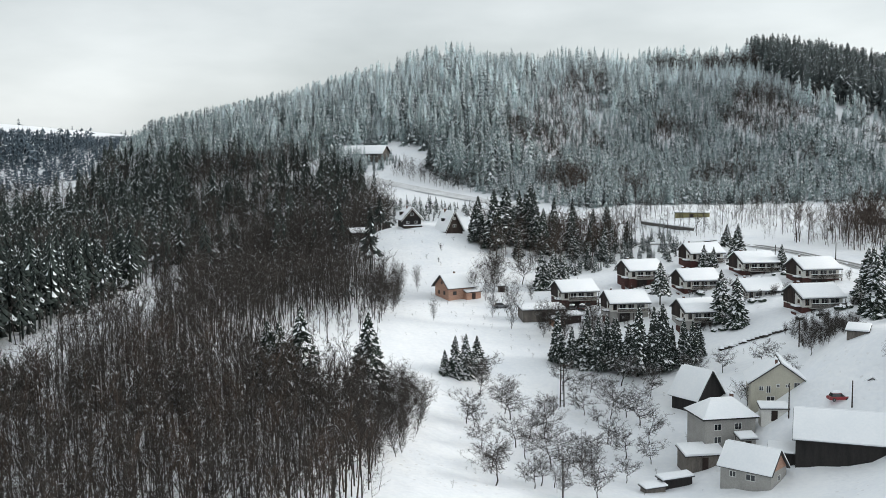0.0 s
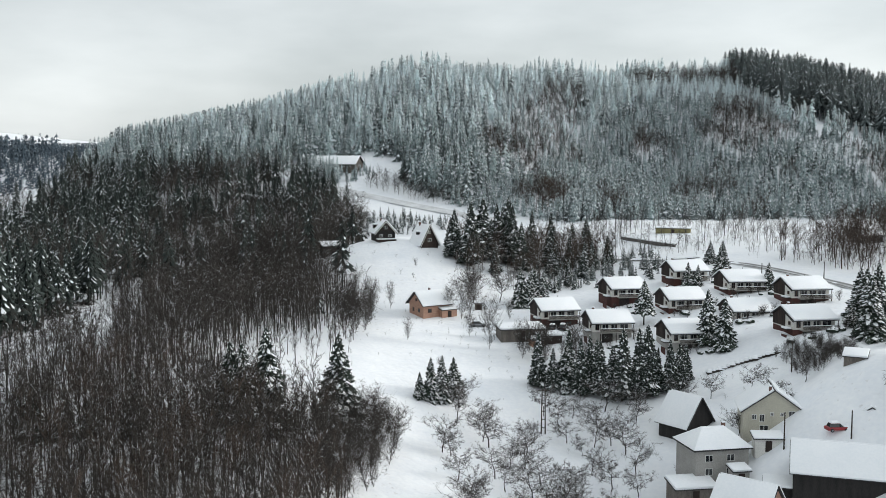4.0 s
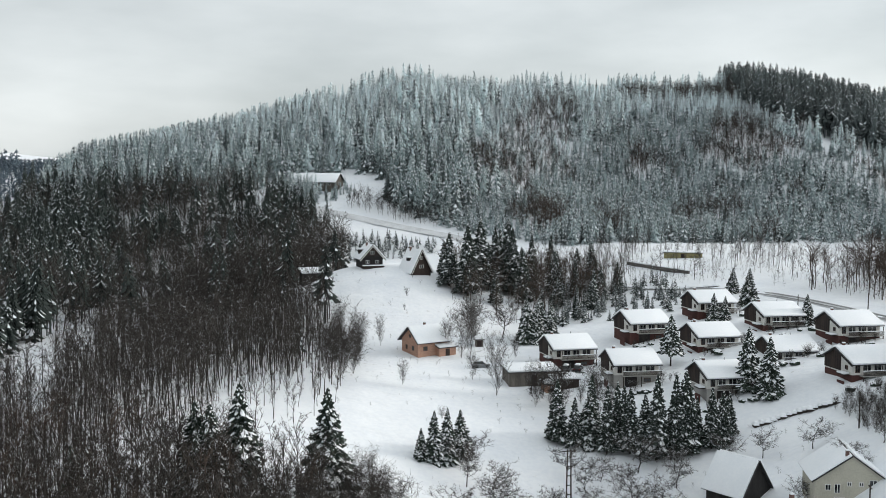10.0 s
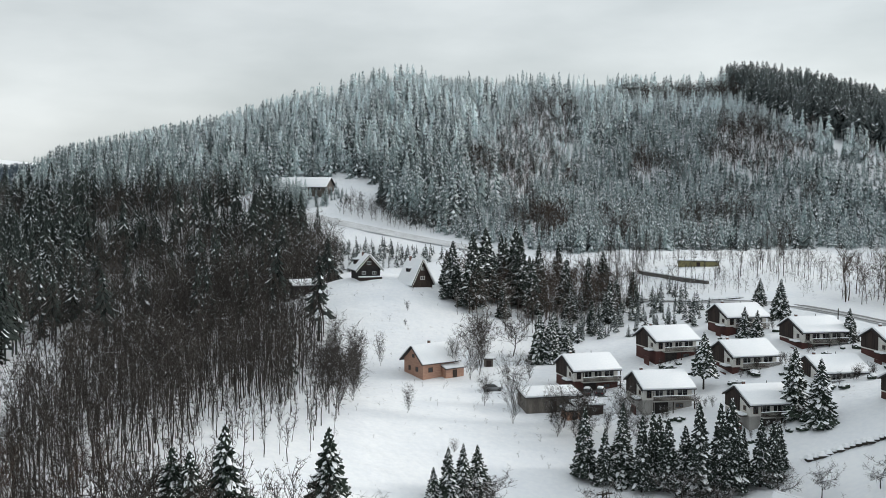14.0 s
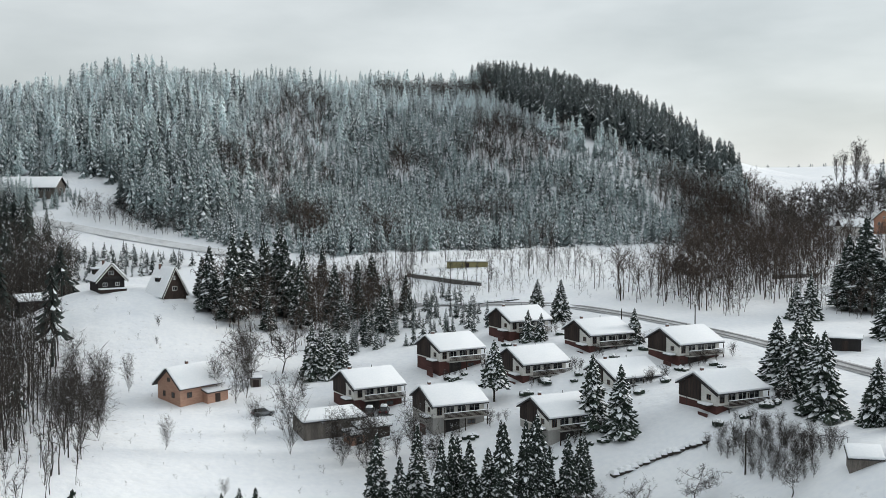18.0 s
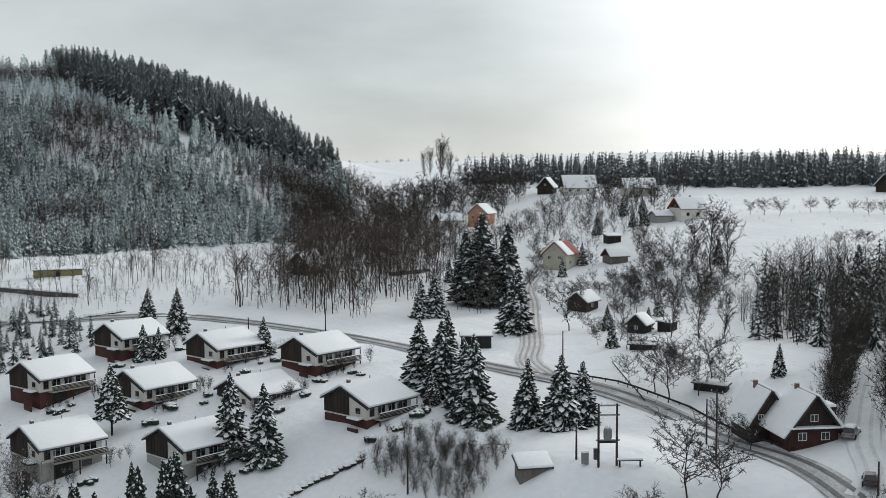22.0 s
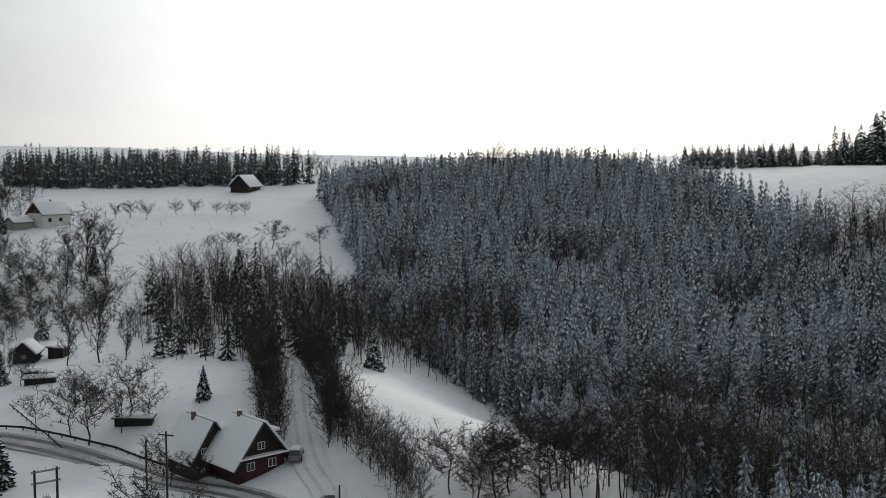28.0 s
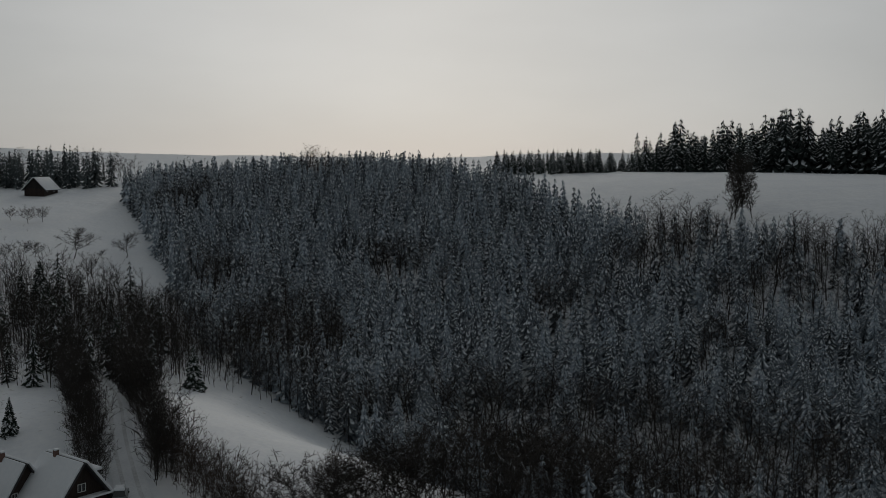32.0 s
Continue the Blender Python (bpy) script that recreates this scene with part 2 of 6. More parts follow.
WOOD_DARK = material("dark_stained_boards", (0.050, 0.034, 0.028), (0.022, 0.016, 0.014), 3.0, 0.75, 0.3, stretch_z=0.15)
WOOD_BLACK = material("black_weathered_boards", (0.036, 0.033, 0.032), (0.016, 0.015, 0.015), 3.0, 0.85, 0.3, stretch_z=0.15)
WOOD_RED = material("oxblood_painted_logs", (0.068, 0.026, 0.024), (0.036, 0.016, 0.015), 2.5, 0.7, 0.3)
WOOD_ORANGE = material("fresh_orange_boards", (0.46, 0.29, 0.21), (0.34, 0.19, 0.14), 3.0, 0.7, 0.2, stretch_z=4)
WOOD_GREY = material("weathered_grey_boards", (0.20, 0.18, 0.16), (0.10, 0.09, 0.08), 3.0, 0.85, 0.3, stretch_z=0.15)
ROOF_SHEET = material("dark_roof_sheet", (0.06, 0.058, 0.06), (0.03, 0.03, 0.032), 2.0, 0.6, 0.2)
ROOF_RED = material("red_roof_tiles", (0.30, 0.075, 0.05), (0.2, 0.05, 0.035), 2.0, 0.75, 0.3)
FRAME_WHITE = material("white_window_paint", (0.75, 0.75, 0.73), None, 2.0, 0.5)
FRAME_BROWN = material("brown_window_paint", (0.10, 0.06, 0.04), None, 2.0, 0.5)
STONE = material("dark_field_stone", (0.15, 0.14, 0.13), (0.07, 0.066, 0.062), 2.0, 0.9, 0.4)
CHIMNEY = material("chimney_brick", (0.20, 0.12, 0.10), (0.11, 0.07, 0.06), 3.0, 0.9, 0.4)
STEEL = material("galvanised_steel", (0.30, 0.31, 0.32), (0.2, 0.2, 0.21), 2.0, 0.45, 0.1, metal=0.7)
POLE_WOOD = material("tarred_pole", (0.055, 0.045, 0.038), (0.03, 0.025, 0.022), 3.0, 0.85, 0.3)
CAR_DARK = material("dark_car_paint", (0.02, 0.02, 0.022), None, 1.0, 0.3, spec=0.6)
CAR_RED = material("red_car_paint", (0.30, 0.02, 0.025), None, 1.0, 0.3, spec=0.6)
CAR_GREY = material("grey_car_paint", (0.22, 0.23, 0.24), None, 1.0, 0.35, spec=0.5)
RUBBER = material("tyre_rubber", (0.02, 0.02, 0.02), None, 1.0, 0.9)
YELLOW = material("yellow_board", (0.30, 0.27, 0.13), (0.20, 0.18, 0.09), 2.0, 0.7, 0.2)
GLASS = material("window_glass", (0.02, 0.024, 0.028), None, 1.0, 0.06, spec=0.8)


# ---- mesh helpers ----
class Mesh:
    """Collects vertices and faces for one mesh."""

    def __init__(self):
        self.v, self.f = [], []

    def hexa(self, pts):
        """Eight corners: four below anticlockwise, four above in the same order."""
        k = len(self.v)
        self.v += [tuple(p) for p in pts]
        self.f += [tuple(k + i for i in q) for q in ((3, 2, 1, 0), (4, 5, 6, 7), (0, 1, 5, 4), (1, 2, 6, 5), (2, 3, 7, 6), (3, 0, 4, 7))]
        return self

    def box(self, x0, y0, z0, x1, y1, z1):
        return self.hexa([(x0, y0, z0), (x1, y0, z0), (x1, y1, z0), (x0, y1, z0), (x0, y0, z1), (x1, y0, z1), (x1, y1, z1), (x0, y1, z1)])

    def prism(self, outline, x0, x1):
        """An outline in y and z, anticlockwise seen from +x, drawn out along x."""
        k, n = len(self.v), len(outline)
        self.v += [(x0, y, z) for y, z in outline] + [(x1, y, z) for y, z in outline]
        self.f += [tuple(k + i for i in reversed(range(n))), tuple(k + n + i for i in range(n))]
        self.f += [(k + i, k + (i + 1) % n, k + n + (i + 1) % n, k + n + i) for i in range(n)]
        return self

    def tube(self, p0, p1, r0, r1, n=6, cap=True):
        k, a, b = len(self.v), Vector(p0), Vector(p1)
        q = (b - a).to_track_quat("Z", "Y")
        for c, r in ((a, r0), (b, r1)):
            for i in range(n):
                w = 2 * math.pi * i / n
                self.v.append(tuple(c + q @ Vector((r * math.cos(w), r * math.sin(w), 0))))
        self.f += [(k + i, k + (i + 1) % n, k + n + (i + 1) % n, k + n + i) for i in range(n)]
        if cap:
            self.f += [tuple(k + i for i in reversed(range(n))), tuple(k + n + i for i in range(n))]
        return self

    def spike(self, p0, p1, r, n=3):
        """A twig that tapers to a point."""
        k, a, b = len(self.v), Vector(p0), Vector(p1)
        q = (b - a).to_track_quat("Z", "Y")
        for i in range(n):
            w = 2 * math.pi * i / n
            self.v.append(tuple(a + q @ Vector((r * math.cos(w), r * math.sin(w), 0))))
        self.v.append(tuple(b))
        self.f += [(k + i, k + (i + 1) % n, k + n) for i in range(n)]
        return self

    def data(self, name, mat, bevel=0.0, smooth=False):
        me = bpy.data.meshes.new(name)
        me.from_pydata(self.v, [], self.f)
        if bevel:
            bm = bmesh.new()
            bm.from_mesh(me)
            bmesh.ops.bevel(bm, geom=bm.edges[:], offset=bevel, segments=2, profile=0.6, affect="EDGES")
            bm.to_mesh(me)
            bm.free()
        me.materials.append(mat)
        if smooth:
            me.polygons.foreach_set("use_smooth", [True] * len(me.polygons))
        me.update()
        return me


def part(name, mesh, mat, parent, label="", bevel=0.0, smooth=False):
    ob = new(name, mesh if isinstance(mesh, bpy.types.Mesh) else mesh.data(name, mat, bevel, smooth))
    ob.parent = parent
    if label:
        ob["label"] = label
    return ob


def thing(name, m, label, category, group=""):
    ob = new(name)
    ob.matrix_basis = m
    return tagged(ob, label, category, group)


# ---- the lie of the land ----
VALLEY = [
    (58, 182, -4.5, 20), (184, 148, -17.6, 30), (100, 188, 7.1, 32), (150, 160, 13.2, 40),
    (0, -60, -34.7, 110), (-150, 60, -44.7, 110), (0, 60, -5.4, 110), (150, 40, -38.5, 110),
    (190, 190, 3.4, 60), (190, 100, -13.3, 70), (280, 180, -31.6, 70), (370, 140, -1.8, 90),
    (300, 60, 10.3, 90),
]
VILLAGE = [
    (-2, 308, 0.4, 24), (85, 203, 10.4, 16), (115, 200, -5.7, 16), (-6, 270, 4.1, 28),
    (20, 340, -0.1, 45), (100, 330, -0.7, 45), (-170, 230, -20.5, 90), (-60, 230, 2.4, 70),
    (40, 200, -34.3, 60), (110, 200, -2.4, 60), (20, 310, -23.8, 70), (90, 290, 6.9, 60),
    (170, 290, -24.5, 70), (260, 270, 3.4, 70), (370, 300, -10.3, 90), (480, 220, 3.8, 120),
]
HILLS = [
    (-8, 362, 19.9, 28), (7, 690, 14.1, 50), (120, 560, -15.3, 50), (225, 520, 13.7, 40),
    (180, 560, 33.9, 60), (-120, 400, -30.2, 110), (10, 420, -17.5, 80), (120, 420, 1.9, 80),
    (230, 420, -10.1, 90), (370, 450, 1.1, 100), (-60, 580, -2.2, 120), (70, 640, 23.3, 120),
    (190, 540, -60.6, 90), (240, 650, 55.3, 110), (420, 620, -11.6, 150), (-220, 600, 6.7, 150),
]
BASE = 69.2

SUMMIT = [(-70, 670, 9, 80), (20, 700, 8, 70), (120, 680, 5, 60), (-310, 560, -34, 95), (-330, 360, -24, 100), (88, 246, 3.8, 13), (-700, 1500, 30, 320), (345, 610, -10, 60), (300, 560, -6, 40), (77, 180, -6, 8), (70, 284, 1.8, 26)]
LAND = np.array(VALLEY + VILLAGE + HILLS + SUMMIT, float)


def land(x, y):
    """Height of the snow at x, y (numbers or arrays)."""
    x, y = np.asarray(x, float), np.asarray(y, float)
    z = np.full(x.shape, BASE)
    for a, b, h, s in LAND:
        z = z + h * np.exp(-((x - a) ** 2 + (y - b) ** 2) / (2 * s * s))
    d = np.hypot(x - 80, y - 300)
    far = np.clip((d - 750) / 700, 0, 1)
    far = far * far * (3 - 2 * far)
    roll = np.sin(x / 410 + 1.3) * np.cos(y / 370 + 0.4) + 0.6 * np.sin(x / 190 + y / 240) + 0.5 * np.sin((x - y) / 620 + 2)
    return z + far * (12 + 17 * roll)


def ground_z(x, y):
    return float(land(x, y))


lines_x = np.concatenate([-np.geomspace(4200, 340, 26), np.arange(-320, 541, 5.0), np.geomspace(560, 4400, 26)])
lines_y = np.concatenate([-np.geomspace(3600, 110, 24), np.arange(-100, 821, 5.0), np.geomspace(840, 4600, 26)])
gx, gy = np.meshgrid(lines_x, lines_y)
rng = np.random.default_rng(4)
gz = land(gx, gy)
hump = rng.normal(0, 1, gz.shape)
hump = (hump + np.roll(hump, 1, 0) + np.roll(hump, 1, 1) + np.roll(hump, -1, 0) + np.roll(hump, -1, 1)) / 5
gz = gz + 0.25 * hump
nx_, ny_ = len(lines_x), len(lines_y)
idx = np.arange(nx_ * ny_).reshape(ny_, nx_)
quads = np.stack([idx[:-1, :-1], idx[:-1, 1:], idx[1:, 1:], idx[1:, :-1]], -1).reshape(-1, 4)


def big_mesh(name, verts, faces, mat, smooth=False):
    """A mesh from arrays of vertices and of faces that all have as many corners."""
    me = bpy.data.meshes.new(name)
    n, k = faces.shape
    me.vertices.add(len(verts))
    me.vertices.foreach_set("co", np.ascontiguousarray(verts, dtype=np.float32).ravel())
    me.loops.add(n * k)
    me.loops.foreach_set("vertex_index", np.ascontiguousarray(faces, dtype=np.int32).ravel())
    me.polygons.add(n)
    me.polygons.foreach_set("loop_start", np.arange(0, n * k, k, dtype=np.int32))
    me.update(calc_edges=True)
    if smooth:
        me.polygons.foreach_set("use_smooth", np.ones(n, dtype=bool))
    me.materials.append(mat)
    return me


ground = new("ground", big_mesh("ground", np.stack([gx.ravel(), gy.ravel(), gz.ravel()], 1), quads, SNOW_GROUND, True))
tagged(ground, "deep fresh snow over meadows and slopes", "ground", kind="structure")


def ribbon(name, pts, width, mat, label, lift=0.12, cat="road"):
    """A track laid on the land along a line, smoothed between its points."""
    pts = [Vector((*p, 0)) for p in pts]
    line = []
    for i in range(len(pts) - 1):
        p0, p1, p2, p3 = pts[max(i - 1, 0)], pts[i], pts[i + 1], pts[min(i + 2, len(pts) - 1)]
        steps = max(2, int((p2 - p1).length / 2.5))
        for s in range(steps):
            u = s / steps
            line.append(0.5 * ((2 * p1) + (p2 - p0) * u + (2 * p0 - 5 * p1 + 4 * p2 - p3) * u * u + (3 * p1 - p0 - 3 * p2 + p3) * u ** 3))
    line.append(pts[-1])
    v, f, cross = [], [], 5
    for i, p in enumerate(line):
        t = (line[min(i + 1, len(line) - 1)] - line[max(i - 1, 0)]).normalized()
        side = Vector((-t.y, t.x, 0))
        for c in range(cross):
            q = p + side * width * (c / (cross - 1) - 0.5)
            v.append((q.x, q.y, ground_z(q.x, q.y) + lift))
    for i in range(len(line) - 1):
        for c in range(cross - 1):
            a = i * cross + c
            f.append((a + cross, a + cross + 1, a + 1, a))
    me = bpy.data.meshes.new(name)
    me.from_pydata(v, [], f)
    me.materials.append(mat)
    return tagged(new(name, me), label, cat, kind="structure"), line


ROAD = [(30, 395), (62, 372), (88, 349), (100, 334), (110, 309), (119, 281), (122.5, 250), (122.5, 230), (119.5, 212), (114, 198), (107, 182), (98, 165), (86, 146), (70, 120)]
ribbon("road", ROAD, 4.4, ASPHALT, "ploughed asphalt village road wet with slush")


def beside(way, side):
    """The line that runs a way's length at a distance to its side."""
    moved = []
    for i, (a, b) in enumerate(way):
        (c, d), (e, f) = way[max(i - 1, 0)], way[min(i + 1, len(way) - 1)]
        n = math.hypot(e - c, f - d)
        moved.append((a - (f - d) / n * side, b + (e - c) / n * side))
    return moved


for side in (-1.1, 1.1):
    ribbon("wheel_track", beside(ROAD, side), 0.75, WET, "dark wet wheel track worn through the slush", 0.17)
LANE = [(104, 174), (110, 175.5), (117, 180.5), (128, 186), (139, 191), (154, 197), (172, 205), (195, 216)]
UPHILL = [(124, 244), (129, 253), (139, 262), (149, 272), (163, 286), (177, 300), (192, 316), (214, 332), (236, 352)]
ribbon("lane", LANE, 4.0, PACKED, "narrow lane of packed snow between bushes", 0.14)
ribbon("uphill_lane", UPHILL, 4.8, SLUSH, "dirty snow-packed lane climbing between gardens", 0.15)
for way, sides, dirt in ((LANE, (-0.8, 0.8), SLUSH), (UPHILL, (-1.6, -0.5, 0.6, 1.7), GRIT)):
    for side in sides:
        ribbon("lane_track", beside(way, side), 0.5, dirt, "wheel track pressed into the packed snow", 0.19)
ribbon("forest_road", [(-52, 512), (-31, 498), (-9, 484), (15, 469), (40, 452)], 5.0, SLUSH, "snow-covered road below the wooded hill", 0.3)


# ---- trees ----
def spruce_far(seed, tiers=7, arms=6, spread=0.17, low=0.12, wide=0.5, sag=0.24, load=0.7):
    """A unit spruce of tiers of drooping sprays round a stem, for woods. load: the share of sprays that carry snow. Returns vertices, faces and which of two materials each face has."""
    r = random.Random(seed)
    v, f, kind = [(0, 0, -0.05), (0.014, 0.008, -0.05), (-0.014, 0.008, -0.05), (0, -0.015, -0.05), (0, 0, 1.0)], [(1, 2, 4), (2, 3, 4), (3, 1, 4)], [0, 0, 0]
    for i in range(tiers):
        u = i / (tiers - 0.4)
        h, rad = low + (0.96 - low) * u, spread * (1 - u) ** 0.85 + 0.018
        root = len(v)
        v.append((0, 0, h + 0.30 / tiers))
        f.append((root, 1, 4))
        kind.append(0)
        for a in range(arms):
            w = 2 * math.pi * (a + 0.5 * (i % 2) + r.uniform(-0.3, 0.3)) / arms
            q = rad * r.uniform(0.62, 1.22)
            shift = r.uniform(-0.45, 0.45) * (0.96 - low) / tiers
            end, half = h + shift - 0.12 / tiers - sag * q * r.uniform(0.7, 1.4), wide / arms * math.pi
            k = len(v)
            v += [(0.75 * q * math.cos(w - half), 0.75 * q * math.sin(w - half), end - 0.14 / tiers), (q * math.cos(w), q * math.sin(w), end),
                  (0.75 * q * math.cos(w + half), 0.75 * q * math.sin(w + half), end - 0.14 / tiers)]
            f += [(root, k, k + 1), (root, k + 1, k + 2)]
            kind += [0, 0]
            if r.random() < load:
                n, b, e = len(v), half * r.uniform(0.6, 0.95), r.uniform(0.85, 1.0)
                inner, top = r.uniform(0.1, 0.4), h + 0.30 / tiers
                side = (0.72 * q, top + (end - top) * 0.72 - 0.05 / tiers + 0.010)
                v += [(inner * q * math.cos(w), inner * q * math.sin(w), top + (end - top) * inner + 0.014), (side[0] * math.cos(w - b), side[0] * math.sin(w - b), side[1]),
                      (e * q * math.cos(w), e * q * math.sin(w), top + (end - top) * e + 0.014), (side[0] * math.cos(w + b), side[0] * math.sin(w + b), side[1])]
                f += [(n, n + 1, n + 2), (n, n + 2, n + 3)]
                kind += [1, 1]
    return np.array(v), np.array(f), np.array(kind)


def bare_tree(seed, limbs=14, twigs=6, spread=0.16, first=0.35, rise=0.8, trunk_r=0.011, lean=0.02, fine=3, sides=4, joints=6, fat=0.0026):
    """A unit leafless tree: a trunk, limbs that fork, side shoots and fine twigs."""
    r = random.Random(seed)
    m = Mesh()
    spine = [Vector((0, 0, -0.03))]
    for i in range(1, joints + 1):
        spine.append(Vector((spine[-1].x + r.uniform(-lean, lean), spine[-1].y + r.uniform(-lean, lean), i / joints * 0.95)))
    for i in range(joints):
        m.tube(spine[i], spine[i + 1], trunk_r * (1 - i / (joints + 0.6)), trunk_r * (1 - (i + 1) / (joints + 0.6)), sides, False)

    def twig(p, q, w):
        k = len(m.v)
        d = (q - p).cross(Vector((r.gauss(0, 1), r.gauss(0, 1), r.gauss(0, 1))))
        d = d.normalized() * w
        m.v.extend((tuple(p - d), tuple(p + d), tuple(q)))
        m.f.append((k, k + 1, k + 2))

    for i in range(limbs):
        u = first + (0.97 - first) * (i + r.random()) / limbs
        k = min(int(u * joints), joints - 1)
        p = spine[k].lerp(spine[k + 1], u * joints - k)
        w = r.uniform(0, 6.283)
        reach = spread * r.uniform(0.6, 1.25) * (1.15 - 0.8 * abs(u - 0.55))
        out = Vector((math.cos(w), math.sin(w), rise * r.uniform(0.6, 1.5))).normalized()
        q = p + out * reach
        e = q + (out + Vector((r.uniform(-0.4, 0.4), r.uniform(-0.4, 0.4), 0.4))).normalized() * reach * 0.7
        if sides > 3:
            m.tube(p, q, trunk_r * 0.38, trunk_r * 0.22, 3, False)
            m.spike(q, e, trunk_r * 0.22)
        else:
            m.spike(p, e, trunk_r * 0.4)
        for j in range(twigs):
            s = p.lerp(q, r.uniform(0.25, 1)) if j % 2 else q.lerp(e, r.uniform(0, 0.8))
            d = Vector((r.gauss(0, 1), r.gauss(0, 1), r.gauss(0.5, 0.8))).normalized()
            t = s + (out * 0.6 + d).normalized() * reach * r.uniform(0.4, 0.75)
            if sides > 3:
                m.spike(s, t, fat * 1.1)
            else:
                twig(s, t, fat * 1.3)
            for n in range(fine):
                c = s.lerp(t, r.uniform(0.2, 0.95))
                d = Vector((r.gauss(0, 1), r.gauss(0, 1), r.gauss(0.3, 0.8))).normalized()
                twig(c, c + d * reach * r.uniform(0.2, 0.42), fat)
    f = [t for q in m.f for t in ([q] if len(q) == 3 else [(q[0], q[1], q[2]), (q[0], q[2], q[3])])]
    return np.array(m.v), np.array(f)


def scatter(name, kinds, places, mat, label, category, seed=1):
    """Many trees joined in one mesh. places: rows of x, y, height, girth."""
    rs = np.random.default_rng(seed)
    vs, fs, ms, k = [], [], [], 0
    which = rs.integers(0, len(kinds), len(places))
    for n, (tv, tf, *tk) in enumerate(kinds):
        p = places[which == n]
        if not len(p):
            continue
        a = rs.uniform(0, 2 * np.pi, len(p))
        c, s = np.cos(a)[:, None], np.sin(a)[:, None]
        h, g = p[:, 2:3], p[:, 3:4]
        lean_x, lean_y = rs.normal(0, 0.02, (len(p), 1)), rs.normal(0, 0.02, (len(p), 1))
        x = (tv[None, :, 0] * c - tv[None, :, 1] * s) * h * g + p[:, 0:1] + tv[None, :, 2] * h * lean_x
        y = (tv[None, :, 0] * s + tv[None, :, 1] * c) * h * g + p[:, 1:2] + tv[None, :, 2] * h * lean_y
        z = tv[None, :, 2] * h + land(p[:, 0], p[:, 1])[:, None]
        vs.append(np.stack([x, y, z], -1).reshape(-1, 3))
        fs.append((tf[None] + (k + np.arange(len(p)) * len(tv))[:, None, None]).reshape(-1, 3))
        ms.append(np.tile(tk[0] if tk else np.zeros(len(tf), int), len(p)))
        k += len(p) * len(tv)
    me = big_mesh(name, np.concatenate(vs), np.concatenate(fs), mat)
    marks = np.concatenate(ms)
    if marks.any():
        me.materials.append(BOUGH_SNOW)
        me.polygons.foreach_set("material_index", np.ascontiguousarray(marks, dtype=np.int32))
    return tagged(new(name, me), label, category, kind="stuff")


def inside(poly, x, y):
    """Which of the points lie in a polygon."""
    hit = np.zeros(len(x), bool)
    n = len(poly)
    for i in range(n):
        (x0, y0), (x1, y1) = poly[i], poly[(i + 1) % n]
        if y0 == y1:
            continue
        hit ^= ((y0 > y) != (y1 > y)) & (x < (x1 - x0) * (y - y0) / (y1 - y0) + x0)
    return hit


def sown(poly, gap, seed, holes=()):
    """Points about gap apart in a polygon, without those in the holes."""
    rs = np.random.default_rng(seed)
    xs, ys = [p[0] for p in poly], [p[1] for p in poly]
    x, y = np.meshgrid(np.arange(min(xs), max(xs), gap), np.arange(min(ys), max(ys), gap))
    x = (x + rs.uniform(-0.42, 0.42, x.shape) * gap).ravel()
    y = (y + rs.uniform(-0.42, 0.42, y.shape) * gap).ravel()
    keep = inside(poly, x, y)
    for h in holes:
        keep &= ~inside(h, x, y)
    return x[keep], y[keep], rs


def patchy(x, y, scale, seed):
    """Smooth noise from 0 to 1 over the plan."""
    return np.array([0.5 + 0.5 * noise.noise((a / scale, b / scale, seed)) for a, b in zip(x, y)])


def in_rows(poly, along, across, turn, seed, holes=()):
    """Points planted in rows that run at an angle to x, in degrees."""
    rs = np.random.default_rng(seed)
    (xs, ys), c, s = np.array(poly, float).T, math.cos(radians(turn)), math.sin(radians(turn))
    mx, my, reach = xs.mean(), ys.mean(), max(np.ptp(xs), np.ptp(ys))
    u, v = np.meshgrid(np.arange(-reach, reach, along), np.arange(-reach, reach, across))
    u, v = (u + rs.uniform(-0.4, 0.4, u.shape) * along).ravel(), (v + rs.uniform(-0.3, 0.3, v.shape) * across).ravel()
    x, y = mx + u * c - v * s, my + u * s + v * c
    keep = inside(poly, x, y)
    for h in holes:
        keep &= ~inside(h, x, y)
    return x[keep], y[keep], rs


FAR_SPRUCES = [spruce_far(s, 7, 5, 0.19, 0.06, 0.62, 0.42, 0.62) for s in range(5)]
RIME_SPRUCES = [spruce_far(s, 6, 5, 0.20, 0.06, 0.66, 0.42, q) for s, q in ((60, 0.35), (61, 0.6), (62, 0.8), (63, 0.95), (64, 1.0))]
TALL_RIME = [spruce_far(s, 9, 5, 0.17, 0.08, 0.64, 0.45, q) for s, q in ((85, 0.3), (86, 0.6), (87, 0.85), (88, 1.0))]
ROW_SPRUCES = [spruce_far(s, 5, 5, 0.21, 0.05, 0.68, 0.42, q) for s, q in ((65, 0.2), (66, 0.5), (67, 0.8), (68, 1.0))]
FROST_SPRUCES = [spruce_far(s, 7, 5, 0.18, 0.05, 0.62, 0.42, q) for s, q in ((75, 0.35), (76, 0.65), (77, 0.9), (78, 1.0))]
MID_SPRUCES = [spruce_far(s, 12, 6, 0.18, 0.06, 0.55, 0.45, q) for s, q in ((50, 0.45), (51, 0.55), (52, 0.65), (53, 0.75))]
TIMBER_SPRUCES = [spruce_far(s, 12, 5, 0.14, 0.36, 0.5, 0.42, 0.18) for s in range(54, 58)]
